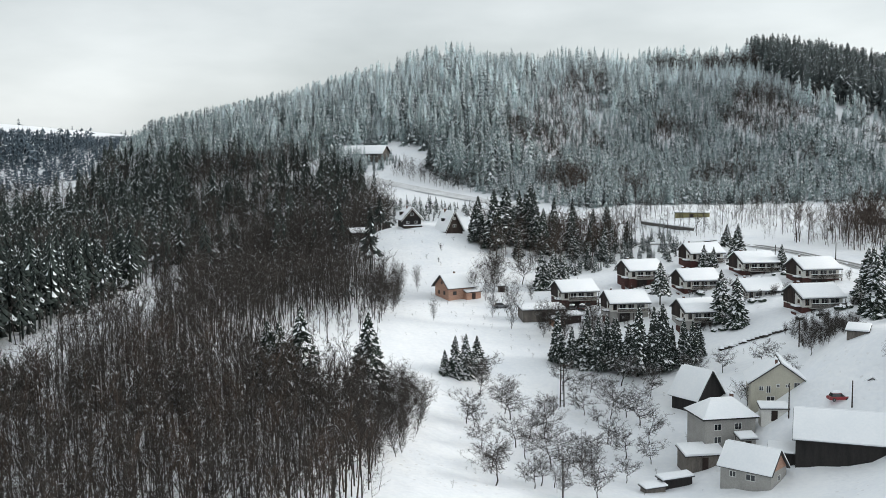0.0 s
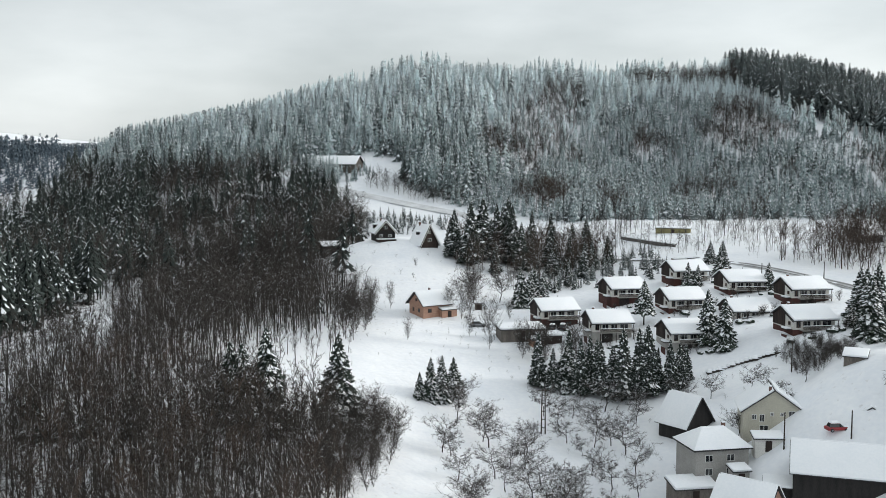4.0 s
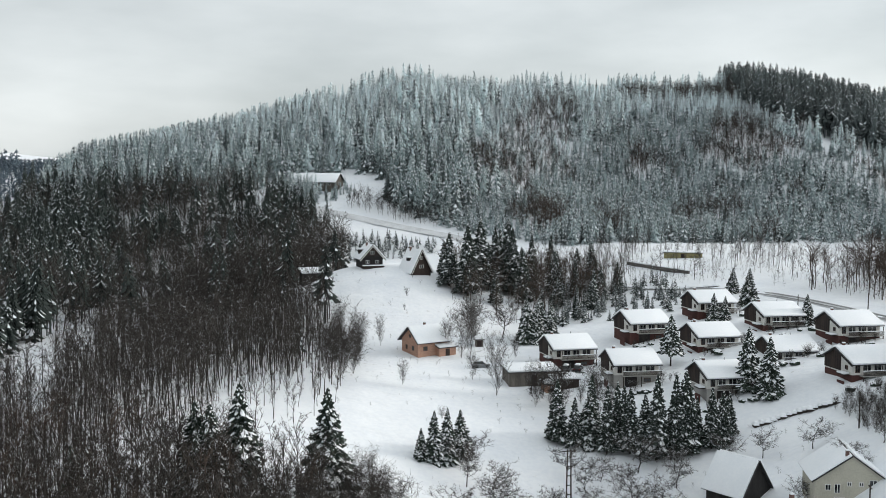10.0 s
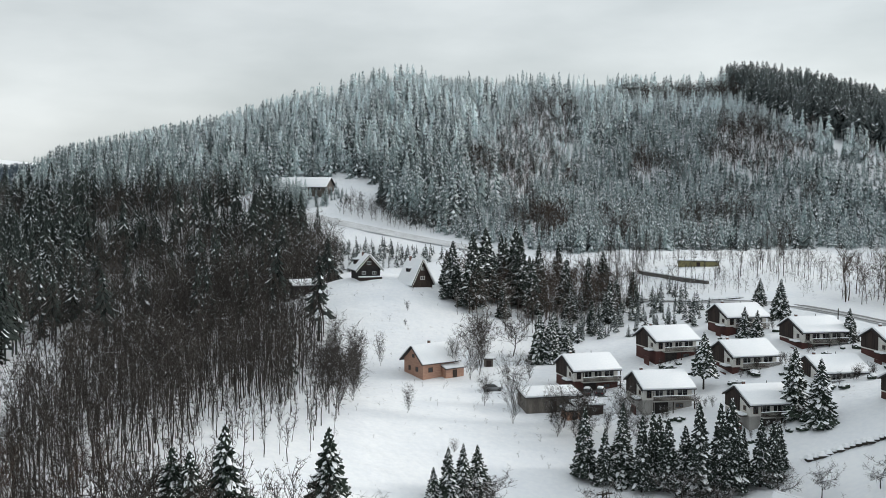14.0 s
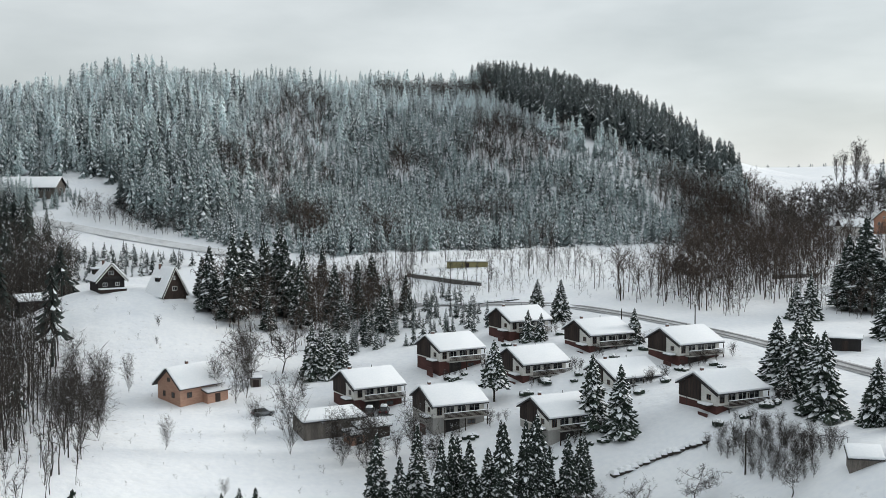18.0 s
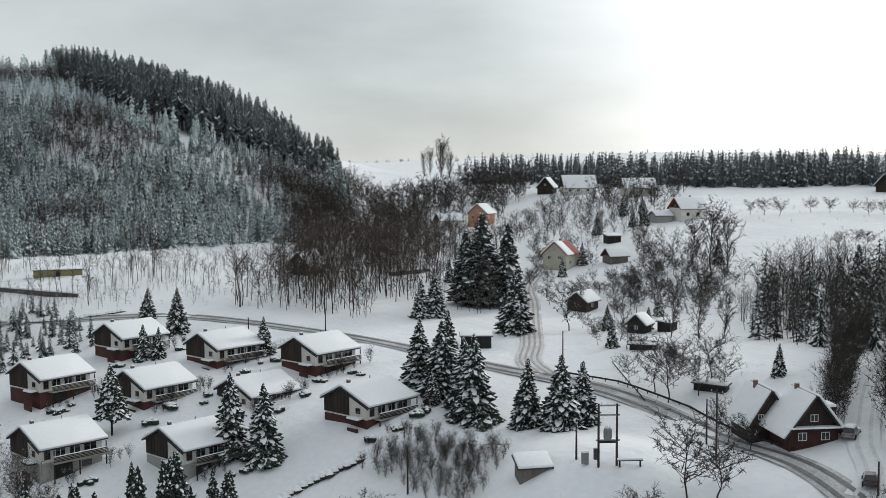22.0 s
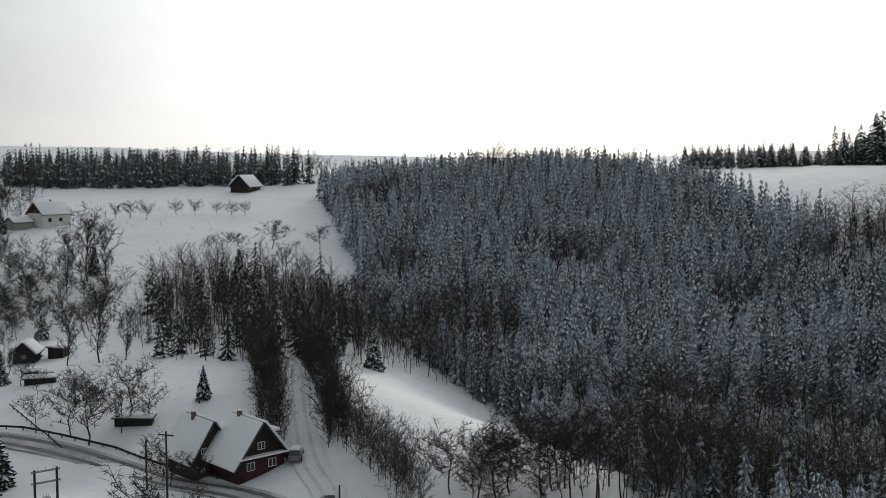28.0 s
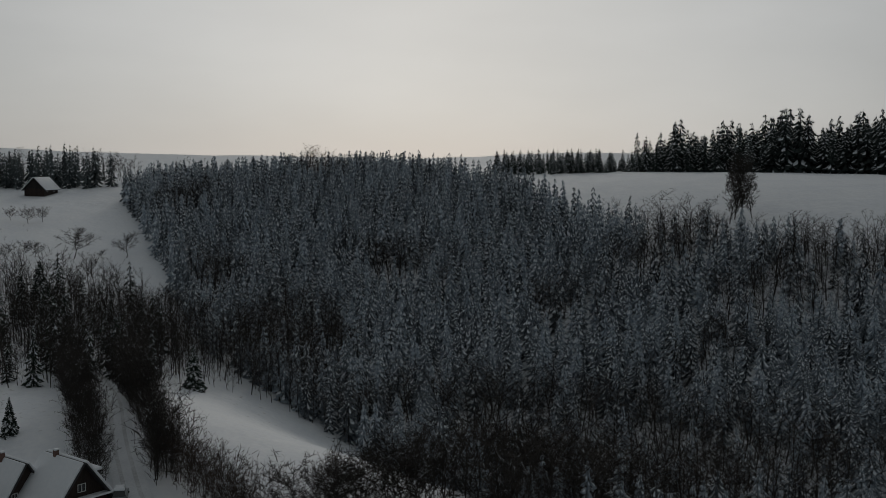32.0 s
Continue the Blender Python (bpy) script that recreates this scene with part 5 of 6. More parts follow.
def gable_house(name, m, label, length, width, eave, ridge, wall, gable=None, windows=(), out=0.5, chim=None, snow=0.38, base=None, category="house", sheet=ROOF_SHEET, deep=2.5, frame=FRAME_WHITE, cover=1.0, ridge_y=0.0):
    """A house with its ridge along x. The gable wall above the eaves may be of another material."""
    h = thing(name, m, label, category)
    w, l = width / 2, length / 2
    part("wall", Mesh().box(-l, -w, -deep, l, w, eave), wall, h)
    for s in (-1, 1):
        a, b = sorted((s * l, s * (l - 0.25)))
        part("gable", Mesh().prism([(-w, eave + 0.003), (w, eave + 0.003), (ridge_y, ridge - 0.06)], a, b), gable or wall, h)
    if base:
        part("plinth", Mesh().box(-l - 0.05, -w - 0.05, -deep, l + 0.05, w + 0.05, base[0]), base[1], h)
    k0, k1 = (ridge - eave) / (w + ridge_y), (ridge - eave) / (w - ridge_y)
    slope(h, -l - out, l + out, (-w - out, eave - out * k0), (ridge_y, ridge), snow=snow, sheet=sheet, cover=cover)
    slope(h, -l - out, l + out, (w + out, eave - out * k1), (ridge_y + 0.004, ridge), snow=snow, sheet=sheet, cover=cover)
    for face, u, z, ww, hh in windows:
        window(h, face, u, z, ww, hh, l if face[1] == "x" else w, frame)
    if chim:
        chimney(h, chim[0], chim[1], chim[2] if len(chim) > 2 else ridge - 0.5, 1.3)
    return h


def shed(name, m, label, length, width, front, back, wall, category="shed", snow=0.35, out=0.35, deep=1.5, door=True):
    """A shed with one roof slope, lower at the front."""
    h = thing(name, m, label, category)
    l, w = length / 2, width / 2
    part("wall", Mesh().prism([(-w, -deep), (w, -deep), (w, back), (-w, front)], -l, l), wall, h)
    k = (back - front) / width
    slope(h, -l - out, l + out, (-w - out, front - out * k), (w + out, back + out * k), snow=snow)
    if door:
        part("door", Mesh().box(-0.6, -w - 0.06, -0.3, 0.6, -w, front - 0.35), WOOD_DARK, h)
    return h


def row_house(x, y, z, turn, label, car=False, brick=True, low=2.5):
    """A split-level house: long snowy slope over a balcony front, dark clad gable, brick basement. x, y, z: the ridge's gable end."""
    L, F, B, R, E = 10.2, -6.0, 4.2, 6.9, 4.6
    h = thing("terrace_house", pose(x, y, z - R, 0, 0, turn), label, "house", "terrace houses on the slope")
    part("basement", Mesh().box(0.0, F + 0.5, -low, L, B, 2.3), BRICK_RED if brick else RENDER_GREY, h, "dark red brick basement")
    part("wall", Mesh().prism([(F + 0.5, 2.304), (B, 2.304), (B, 4.8), (0, R - 0.12), (F + 0.5, E + 0.02)], 0.02, L - 0.02), RENDER_WHITE, h)
    # dark boarded part of both gables
    for a, b in ((-0.10, 0.02), (L - 0.02, L + 0.10)):
        part("gable_cladding", Mesh().prism([(-1.6, 2.6), (B + 0.02, 2.6), (B + 0.02, 4.75), (0, R - 0.16), (-1.6, 6.1)], a, b), WOOD_DARK, h, "dark brown board cladding")
    for k in range(7):
        yy = -1.4 + k * 0.8
        part("cladding_board", Mesh().box(-0.14, yy, 2.6, -0.10, yy + 0.06, min(6.1, 4.7 + 0.45 * (B - yy)) if yy > 0 else 6.0), WOOD_BLACK, h)
    slope(h, -0.55, L + 0.55, (F - 0.5, E - 0.25), (0, R), 0.18, 0.42)
    slope(h, -0.55, L + 0.55, (B + 0.5, 4.5), (0.004, R), 0.18, 0.42)
    part("bargeboard", Mesh().prism([(F - 0.5, E - 0.5), (F - 0.5, E - 0.26), (-0.05, R - 0.02), (-0.05, R - 0.28)], -0.62, -0.555), WOOD_BLACK, h)
    # balcony along the front
    slab = part("balcony", Mesh().box(1.6, F - 0.9, 2.12, L + 0.2, F + 0.5, 2.3), RENDER_GREY, h)
    rail = Mesh()
    for k in range(4):
        rail.box(1.6, F - 0.92, 2.45 + k * 0.22, L + 0.2, F - 0.86, 2.58 + k * 0.22)
    part("railing", rail, WOOD_DARK, slab)
    part("rail_snow", Mesh().box(1.6, F - 0.97, 3.26, L + 0.2, F - 0.81, 3.42), SNOW, slab, bevel=0.06, smooth=True)
    for px in (1.7, 5.8, L + 0.05):
        part("post", Mesh().box(px - 0.08, F - 0.84, -low, px + 0.08, F - 0.68, 2.12), WOOD_DARK, h)
    for px in (1.7, 5.8, L + 0.05):
        part("post", Mesh().box(px - 0.06, F - 0.84, 3.42, px + 0.06, F - 0.70, E - 0.3), WOOD_DARK, h)
    for u, w in ((1.2, 1.0), (3.3, 1.7), (5.6, 1.7), (8.2, 2.2)):
        window(h, "-y", u, 2.75, w, 1.5, -F - 0.5, FRAME_WHITE if u > 2 else FRAME_BROWN)
    window(h, "-x", -3.6, 3.1, 1.0, 0.9, 0.0, FRAME_BROWN)
    part("garage_door", Mesh().box(2.4, F + 0.42, -0.6, 5.2, F + 0.5, 1.9), WOOD_BLACK, h, "dark garage door under the balcony")
    window(h, "-y", 7.6, 0.6, 1.6, 0.9, -F - 0.5, FRAME_BROWN)
    chimney(h, 1.6, 0.2, R + 0.1, 0.75, 0.5)
    part("vent", Mesh().tube((6.5, 0.3, R), (6.5, 0.3, R + 0.9), 0.08, 0.08, 8), STEEL, h)
    part("entrance_roof", Mesh().box(-1.5, -4.9, 2.2, -0.15, -2.4, 2.4), WOOD_DARK, h)
    part("entrance_snow", Mesh().box(-1.5, -4.9, 2.404, -0.15, -2.4, 2.75), SNOW, h, bevel=0.12, smooth=True)
    part("stair_wall", Mesh().box(-1.4, -4.8, -low, -1.2, -2.5, 1.0), BRICK_RED, h)
    part("side_terrace", Mesh().box(L + 0.1, F + 0.8, -low, L + 2.2, F + 4.2, 0.9), BRICK_RED if brick else RENDER_GREY, h)
    part("terrace_snow", Mesh().box(L + 0.1, F + 0.8, 0.904, L + 2.2, F + 4.2, 1.3), SNOW, h, bevel=0.14, smooth=True)
    return h


HOUSES = [(31.9, 293.3, 29.7, 12), (52.9, 305.5, 34.0, 12), (73.9, 318.3, 37.6, 9), (83.7, 297.4, 37.0, 8), (94.9, 280.7, 37.0, 8), (65.6, 290.3, 33.0, 9), (79.0, 276.7, 31.9, 6), (84.5, 250.8, 33.8, 8), (43.5, 278.0, 28.8, 6), (60.0, 264.5, 28.4, 8)]
for n, (hx, hy, hz, turn) in enumerate(HOUSES):
    row_house(hx, hy, hz, turn, ("white terrace house over red brick basement, dark gable" if n not in (7, 9) else "terrace house with long snowy roof and dark boarded gable"), brick=n not in (8, 9), low=3.5)


def on(x, y, turn=0.0, dz=0.0):
    return pose(x, y, ground_z(x, y) + dz, 0, 0, turn)


gable_house("cabin", on(3.2, 305.5, 32), "unfinished orange timber cabin with snowy roof", 8.6, 7.4, 3.4, 6.4, WOOD_ORANGE, None, [("-x", -1.4, 0.9, 1.0, 1.1), ("-x", 1.5, 0.9, 0.8, 1.1), ("-x", 0, 3.9, 0.9, 0.8), ("-y", -2.2, 0.9, 1.2, 1.1)], 0.8, (0.5, 0.8), frame=FRAME_BROWN)
shed("porch", on(8.2, 304.0, 32), "open snowy porch beside the orange cabin", 5.0, 2.6, 1.9, 2.6, WOOD_ORANGE, "porch", deep=2)
def verge(parent, x, half, eave, ridge, width=0.34):
    """White boards along both edges of a gable that faces -x."""
    for sgn in (-1, 1):
        part("bargeboard", Mesh().prism([(sgn * half, eave - width), (0, ridge - width), (0, ridge), (sgn * half, eave)][::sgn], x - 0.08, x), FRAME_WHITE, parent, "white bargeboard")


def dormer(parent, x, y, z, w, d, h):
    """A boarded dormer with a window and a snowy top on a roof slope that faces +y."""
    body = part("dormer", Mesh().box(x - w / 2, y, z, x + w / 2, y + d, z + h), WOOD_DARK, parent)
    part("pane", Mesh().box(x - w / 3, y + d, z + h * 0.3, x + w / 3, y + d + 0.04, z + h * 0.85), GLASS, body)
    part("dormer_snow", Mesh().box(x - w / 2 - 0.2, y - 0.2, z + h + 0.004, x + w / 2 + 0.2, y + d + 0.3, z + h + 0.38), SNOW, body, bevel=0.12, smooth=True)


chalet = gable_house("chalet", on(-11.6, 362.5, 106), "dark wooden chalet with snowy steep roof", 7.0, 6.4, 2.7, 6.2, WOOD_BLACK, WOOD_DARK, [("-x", -1.5, 0.9, 1.1, 0.9), ("-x", 1.5, 0.9, 1.1, 0.9), ("-x", 0, 3.6, 1.2, 1.0)], 0.7, (0, 0.8))
a_frame = gable_house("a_frame_cabin", on(2.2, 357.0, 122), "a-frame cabin with roof almost to the snow", 6.6, 6.6, 0.3, 6.4, WOOD_DARK, WOOD_DARK, [("-x", 0, 1.0, 1.4, 1.0), ("-x", 0, 3.6, 0.9, 0.9)], 0.5, (1.5, 0.7))
verge(chalet, -4.22, 3.9, 1.93, 6.2)
dormer(chalet, 0.5, 1.0, 3.6, 1.8, 2.2, 1.3)
deck = part("deck", Mesh().box(-5.4, -3.2, -0.6, -3.5, 3.2, 0.25), WOOD_DARK, chalet, "dark wooden deck below the gable")
part("deck_snow", Mesh().box(-5.4, -3.2, 0.254, -3.52, 3.2, 0.5), SNOW, deck, bevel=0.08, smooth=True)
part("balcony_rail", Mesh().box(-4.1, -2.4, 2.7, -4.0, 2.4, 3.3), WOOD_BLACK, chalet)
verge(a_frame, -3.82, 3.8, -0.6, 6.4)
dormer(a_frame, 0.3, 0.9, 2.6, 2.0, 1.5, 1.4)
gable_house("lodge", on(-38.5, 528, -22), "long grey lodge with low snowy roof", 22, 9, 2.6, 6.0, WOOD_GREY, None, [("-y", -8 + 3.2 * i, 0.8, 1.6, 1.2) for i in range(6)] + [("+x", 0, 1.0, 1.4, 1.2)], 0.9)
shed("forest_hut", on(-28.5, 361, 20), "small dark hut among the trees", 7.5, 5, 2.4, 3.4, WOOD_BLACK, "hut")
shed("garage_block", on(26.5, 280.5, 8), "flat-roofed dark garages under deep snow", 11.5, 6.5, 2.9, 3.4, WOOD_GREY, "garage", 0.45, deep=3)
shed("tool_shed", on(33.5, 277.0, 8), "low snowed-in tool shed beside the garages", 6, 4, 1.9, 2.2, WOOD_DARK, "shed", 0.4, deep=2.5)
shed("wood_store", on(30.2, 274.8, 20), "small wood store with snow cap", 3.4, 2.6, 1.6, 1.9, WOOD_ORANGE, "shed", 0.35, deep=2)
shed("kiosk", on(98, 409, -22), "long yellow shelter with flat snowy roof", 13, 2.4, 1.7, 2.0, YELLOW, "shelter", 0.3, deep=1.5)
shed("bee_house", on(17.5, 312, 0), "tiny grey garden hut in the snow", 2.0, 1.6, 1.7, 2.0, WOOD_GREY, "hut", 0.3)

# the farm below
gable_house("farm_cottage", on(55.4, 182.8, -42, 0.6), "grey plastered farm cottage with snowy gable roof", 9.6, 6.2, 2.9, 6.2, RENDER_GREY, WOOD_ORANGE, [("-y", -2.4, 0.9, 1.3, 1.1), ("-y", 1.0, 0.8, 1.8, 1.2), ("+x", 0, 0.9, 1.1, 1.1)], 0.5, deep=2.5)
hip = thing("farmhouse", on(54.5, 201.5, 10), "two-storey grey farmhouse under a hipped snowy roof", "house")
part("wall", Mesh().box(-5.2, -4.2, -2.5, 5.2, 4.2, 5.6), RENDER_GREY, hip)
part("roof", Mesh().hexa([(-5.9, -4.9, 5.55), (5.9, -4.9, 5.55), (5.9, 4.9, 5.55), (-5.9, 4.9, 5.55), (-2.2, -0.2, 8.4), (2.2, -0.2, 8.4), (2.2, 0.2, 8.4), (-2.2, 0.2, 8.4)]), ROOF_SHEET, hip)
part("roof_snow", Mesh().hexa([(-5.9, -4.9, 5.80), (5.9, -4.9, 5.80), (5.9, 4.9, 5.80), (-5.9, 4.9, 5.80), (-2.3, -0.3, 8.85), (2.3, -0.3, 8.85), (2.3, 0.3, 8.85), (-2.3, 0.3, 8.85)]), SNOW, hip, bevel=0.15, smooth=True)
for u, z in ((-2.6, 3.4), (1.6, 3.4), (-2.6, 0.9), (1.6, 0.9)):
    window(hip, "-y", u, z, 1.5, 1.3, 4.2)
chimney(hip, 2.6, 1.0, 7.6, 1.6, 0.6)
shed("lean_to", on(49.0, 195.0, 8), "grey lean-to with bulging snow on its roof", 7.6, 4.6, 2.6, 3.3, WOOD_GREY, "shed", 0.5, deep=2)
shed("porch_roof", on(57.5, 194.8, 8), "small entrance porch with a cap of snow", 3.0, 2.4, 2.4, 2.8, RENDER_GREY, "porch", 0.4)
gable_house("barn", on(54.6, 221.0, 124), "black wooden barn with steep snowy roof", 7.5, 7.6, 2.4, 7.6, WOOD_BLACK, WOOD_BLACK, (), 0.6, deep=2.5)
gable_house("beige_house", pose(67.6, 208.2, 16.4, 0, 0, 79), "beige rendered gable house with small windows", 9.5, 11.2, 4.2, 8.2, RENDER_BEIGE, None, [("-x", 3.6, 2.6, 0.9, 1.0), ("-x", 0.4, 3.4, 0.7, 0.7), ("-x", -3.2, 3.2, 1.2, 1.3), ("-x", 2.2, 2.2, 0.9, 1.5), ("-x", 1.8, 0.4, 1.6, 1.2), ("-x", -1.4, 3.4, 0.7, 0.7)], 0.5, (-4.6, 0.8), deep=2.5)
shed("veranda", on(64.0, 199.2, -4), "lean-to veranda on the beige house", 5.0, 2.4, 2.1, 2.6, RENDER_WHITE, "veranda", 0.3)
gable_house("long_barn", pose(72.6, 184.6, 12.4, 0, 0, -20), "long dark barn with broad unbroken snowy roof", 17, 9.5, 3.2, 7.2, WOOD_BLACK, WOOD_DARK, (), 0.6, snow=0.45, deep=3)
shed("cart_shed", on(62.0, 186.6, -20), "low dark cart shed beside the long barn", 5, 4, 2.0, 2.5, WOOD_BLACK, "shed", 0.4, deep=2)
gable_house("side_barn", pose(82.5, 196.0, 19.6, 0, 0, 60), "brown barn with wide snow-laden roof", 8, 7, 2.0, 4.4, WOOD_GREY, WOOD_DARK, (), 0.6, deep=3)
shed("log_pile", on(42.4, 187.5, 22), "tarred log pile under a long snow cap", 6.4, 1.8, 1.7, 1.9, WOOD_BLACK, "log pile", 0.35, deep=1, door=False)
shed("trailer", on(37.8, 184.6, 22), "covered trailer buried in snow", 4.2, 1.8, 0.9, 1.1, WOOD_GREY, "trailer", 0.3, deep=0.6, door=False)

# the red log house by the road
log = gable_house("log_house", on(117.4, 189.4, 56), "oxblood log house with half-hipped snowy roof", 6.4, 6.8, 2.5, 6.9, WOOD_RED, WOOD_DARK, [("-x", -1.6, 0.9, 1.2, 1.1), ("-x", 1.6, 0.9, 1.2, 1.1), ("-x", 0.0, 3.4, 1.1, 1.0), ("+y", 1.8, 0.9, 1.1, 1.0), ("+y", -1.8, 0.9, 1.1, 1.0)], 0.95, (1.2, 0.4), deep=2.2)
part("pent_roof", Mesh().prism([(-3.9, 2.65), (3.9, 2.65), (3.9, 2.9), (-3.9, 2.9)], -4.2, -3.2), SNOW, log, "snow on the pent roof across the gable", bevel=0.08)
part("side_dormer", Mesh().box(-1.4, -3.6, 3.0, 0.8, -0.8, 4.9), WOOD_DARK, log)
part("dormer_snow", Mesh().box(-1.7, -3.9, 4.9, 1.1, -0.6, 5.3), SNOW, log, bevel=0.15, smooth=True)
gable_house("log_barn", on(118.9, 196.9, 56), "rear log house with steep snowy roof", 6.8, 5.8, 2.6, 7.0, WOOD_DARK, WOOD_DARK, [("-x", 1.4, 3.0, 0.8, 0.8)], 0.6, (0.5, 0.6), deep=2.2)
# upper village
gable_house("cottage", on(181, 286, 15), "small dark cottage under a snowy gable roof", 6.6, 5.0, 2.3, 4.3, WOOD_DARK, None, [("-y", 0, 0.8, 1.0, 0.9)], 0.5)
gable_house("garden_hut", on(166, 256.5, 18), "garden hut with white bargeboards and snow", 4.2, 3.8, 2.0, 3.8, WOOD_BLACK, None, [("-x", 0, 0.8, 0.8, 0.8)], 0.5)
shed("garden_shed", on(171.6, 253.4, 18), "dark garden shed beside the hut", 4.6, 2.8, 1.8, 2.1, WOOD_BLACK, "shed")
gable_house("village_house", on(217, 327, 20), "pale village house with partly bare red roof", 9.5, 7.5, 4.2, 7.6, RENDER_BEIGE, None, [("-x", -1.6, 2.6, 1.0, 1.1), ("-x", 1.6, 2.6, 1.0, 1.1), ("-x", 0, 4.9, 0.8, 0.8), ("-y", -2, 1.2, 1.1, 1.1)], 0.5, (1, 0.7), sheet=ROOF_RED, cover=0.45)
gable_house("village_shed", on(231, 318, -20), "weathered grey wooden shed under snow", 6.0, 4.6, 2.0, 3.9, WOOD_GREY, WOOD_DARK, (), 0.5)
shed("hillside_hut", on(252, 337, -25), "dark hut on the snowy slope", 4.6, 3.5, 2.0, 2.5, WOOD_BLACK, "hut")
gable_house("brown_house", on(298, 341, -22), "brown and white house with steep snowy roof", 10.5, 8, 4.2, 7.6, RENDER_WHITE, WOOD_DARK, [("-y", -2.5, 1.4, 1.2, 1.2), ("-y", 1.5, 1.4, 1.2, 1.2), ("-x", 0, 4.4, 1.2, 1.0)], 0.7, (1, 0.7), sheet=ROOF_RED, frame=FRAME_BROWN)
gable_house("outbuilding", on(290, 347, -22), "low outbuilding with snow on its roof", 6.5, 5, 2.2, 3.6, RENDER_GREY, None, (), 0.4)
gable_house("orange_house", on(279, 429, 25), "orange rendered house with snowy roof", 9, 8, 5.0, 8.6, RENDER_ORANGE, None, [("-x", -1.8, 2.8, 1.1, 1.2), ("-x", 1.8, 2.8, 1.1, 1.2), ("-x", 0, 5.3, 0.9, 0.9), ("-y", -2, 2.8, 1.1, 1.2), ("-y", 2, 2.8, 1.1, 1.2)], 0.5, (1, 0.7))
gable_house("white_house", on(269, 438, -20), "white house with low snow-covered roof", 10, 7, 3.4, 6.0, RENDER_WHITE, WOOD_DARK, [("-y", -2.5, 1.2, 1.2, 1.1), ("-y", 2, 1.2, 1.2, 1.1)], 0.5, (1, 0.6))
gable_house("ridge_cottage", on(353, 463, 30), "dark gabled cottage at the top of the village", 8, 7.5, 3.0, 7.4, WOOD_DARK, WOOD_BLACK, [("-x", 0, 3.6, 1.0, 0.9)], 0.6)
gable_house("ridge_house", on(356, 446, -32), "wide white house with dark gable and snow", 15, 9, 3.4, 8.6, RENDER_WHITE, WOOD_DARK, [("-y", -5, 1.1, 1.4, 1.2), ("-y", -1, 1.1, 1.4, 1.2), ("-y", 3.5, 1.1, 1.4, 1.2)], 0.7, (2, 0.8))
gable_house("green_house", on(358, 412, -38), "pale house with broad snowy roof", 14, 9, 3.8, 7.8, RENDER_BEIGE, None, [("-y", -4, 1.2, 1.3, 1.2), ("-y", 0, 1.2, 1.3, 1.2), ("-y", 4, 1.2, 1.3, 1.2)], 0.6, (2, 0.8))
gable_house("far_farm", on(415, 324, 2), "long farmhouse by the upper field with white roof", 14, 8, 2.4, 6.6, WOOD_DARK, WOOD_BLACK, [("-y", -4, 1.0, 1.3, 1.1), ("-y", 3, 1.0, 1.3, 1.1)], 0.8, (2, 0.8))
gable_house("copse_barn", on(155, 369, 28), "dark barn half hidden among bare trees", 10, 7, 2.8, 6.2, WOOD_BLACK, None, (), 0.5)
shed("wood_stack", on(130.8, 213.5, -78), "long black woodstack under a thick snow cap", 5.5, 1.4, 0.9, 1.1, WOOD_BLACK, "woodstack", 0.35, deep=1, door=False)
shed("log_stack", on(148.5, 241.5, -60), "log stack under snow in the garden", 5.0, 1.4, 0.9, 1.0, WOOD_BLACK, "woodstack", 0.3, deep=0.8, door=False)
shed("cold_frame", on(154.5, 247.5, -40), "low garden frame buried in snow", 2.6, 1.6, 0.6, 0.8, WOOD_GREY, "garden frame", 0.3, deep=0.6, door=False)
shed("rabbit_hutch", on(152.0, 243.0, -40), "small dark hutch capped with snow", 1.8, 1.2, 1.0, 1.2, WOOD_BLACK, "hutch", 0.3, deep=0.5, door=False)
edging = thing("garden_fence", on(127, 227.4), "low dark garden fence running to the road", "fence")
inv_e = edging.matrix_basis.inverted()
stops = [(121.8, 219.8), (124.4, 223.5), (127, 227.4), (129.6, 230.8), (132.4, 234.4), (135.3, 237.9)]
for (a, b), (c, d) in zip(stops[:-1], stops[1:]):
    for u in (0.0, 0.5):
        x0, y0, x1, y1 = a + (c - a) * u, b + (d - b) * u, a + (c - a) * (u + 0.5), b + (d - b) * (u + 0.5)
        p, q = inv_e @ Vector((x0, y0, ground_z(x0, y0))), inv_e @ Vector((x1, y1, ground_z(x1, y1)))
        part("post", Mesh().tube(p - Vector((0, 0, 0.3)), p + Vector((0, 0, 0.5)), 0.07, 0.06, 6), POLE_WOOD, edging)
        part("rail", Mesh().tube(p + Vector((0, 0, 0.3)), q + Vector((0, 0, 0.3)), 0.09, 0.09, 6), WOOD_BLACK, edging)
long_wall = thing("terrace_wall", on(84, 389.5), "long low stone terrace wall capped with snow", "wall")
inv_w = long_wall.matrix_basis.inverted()
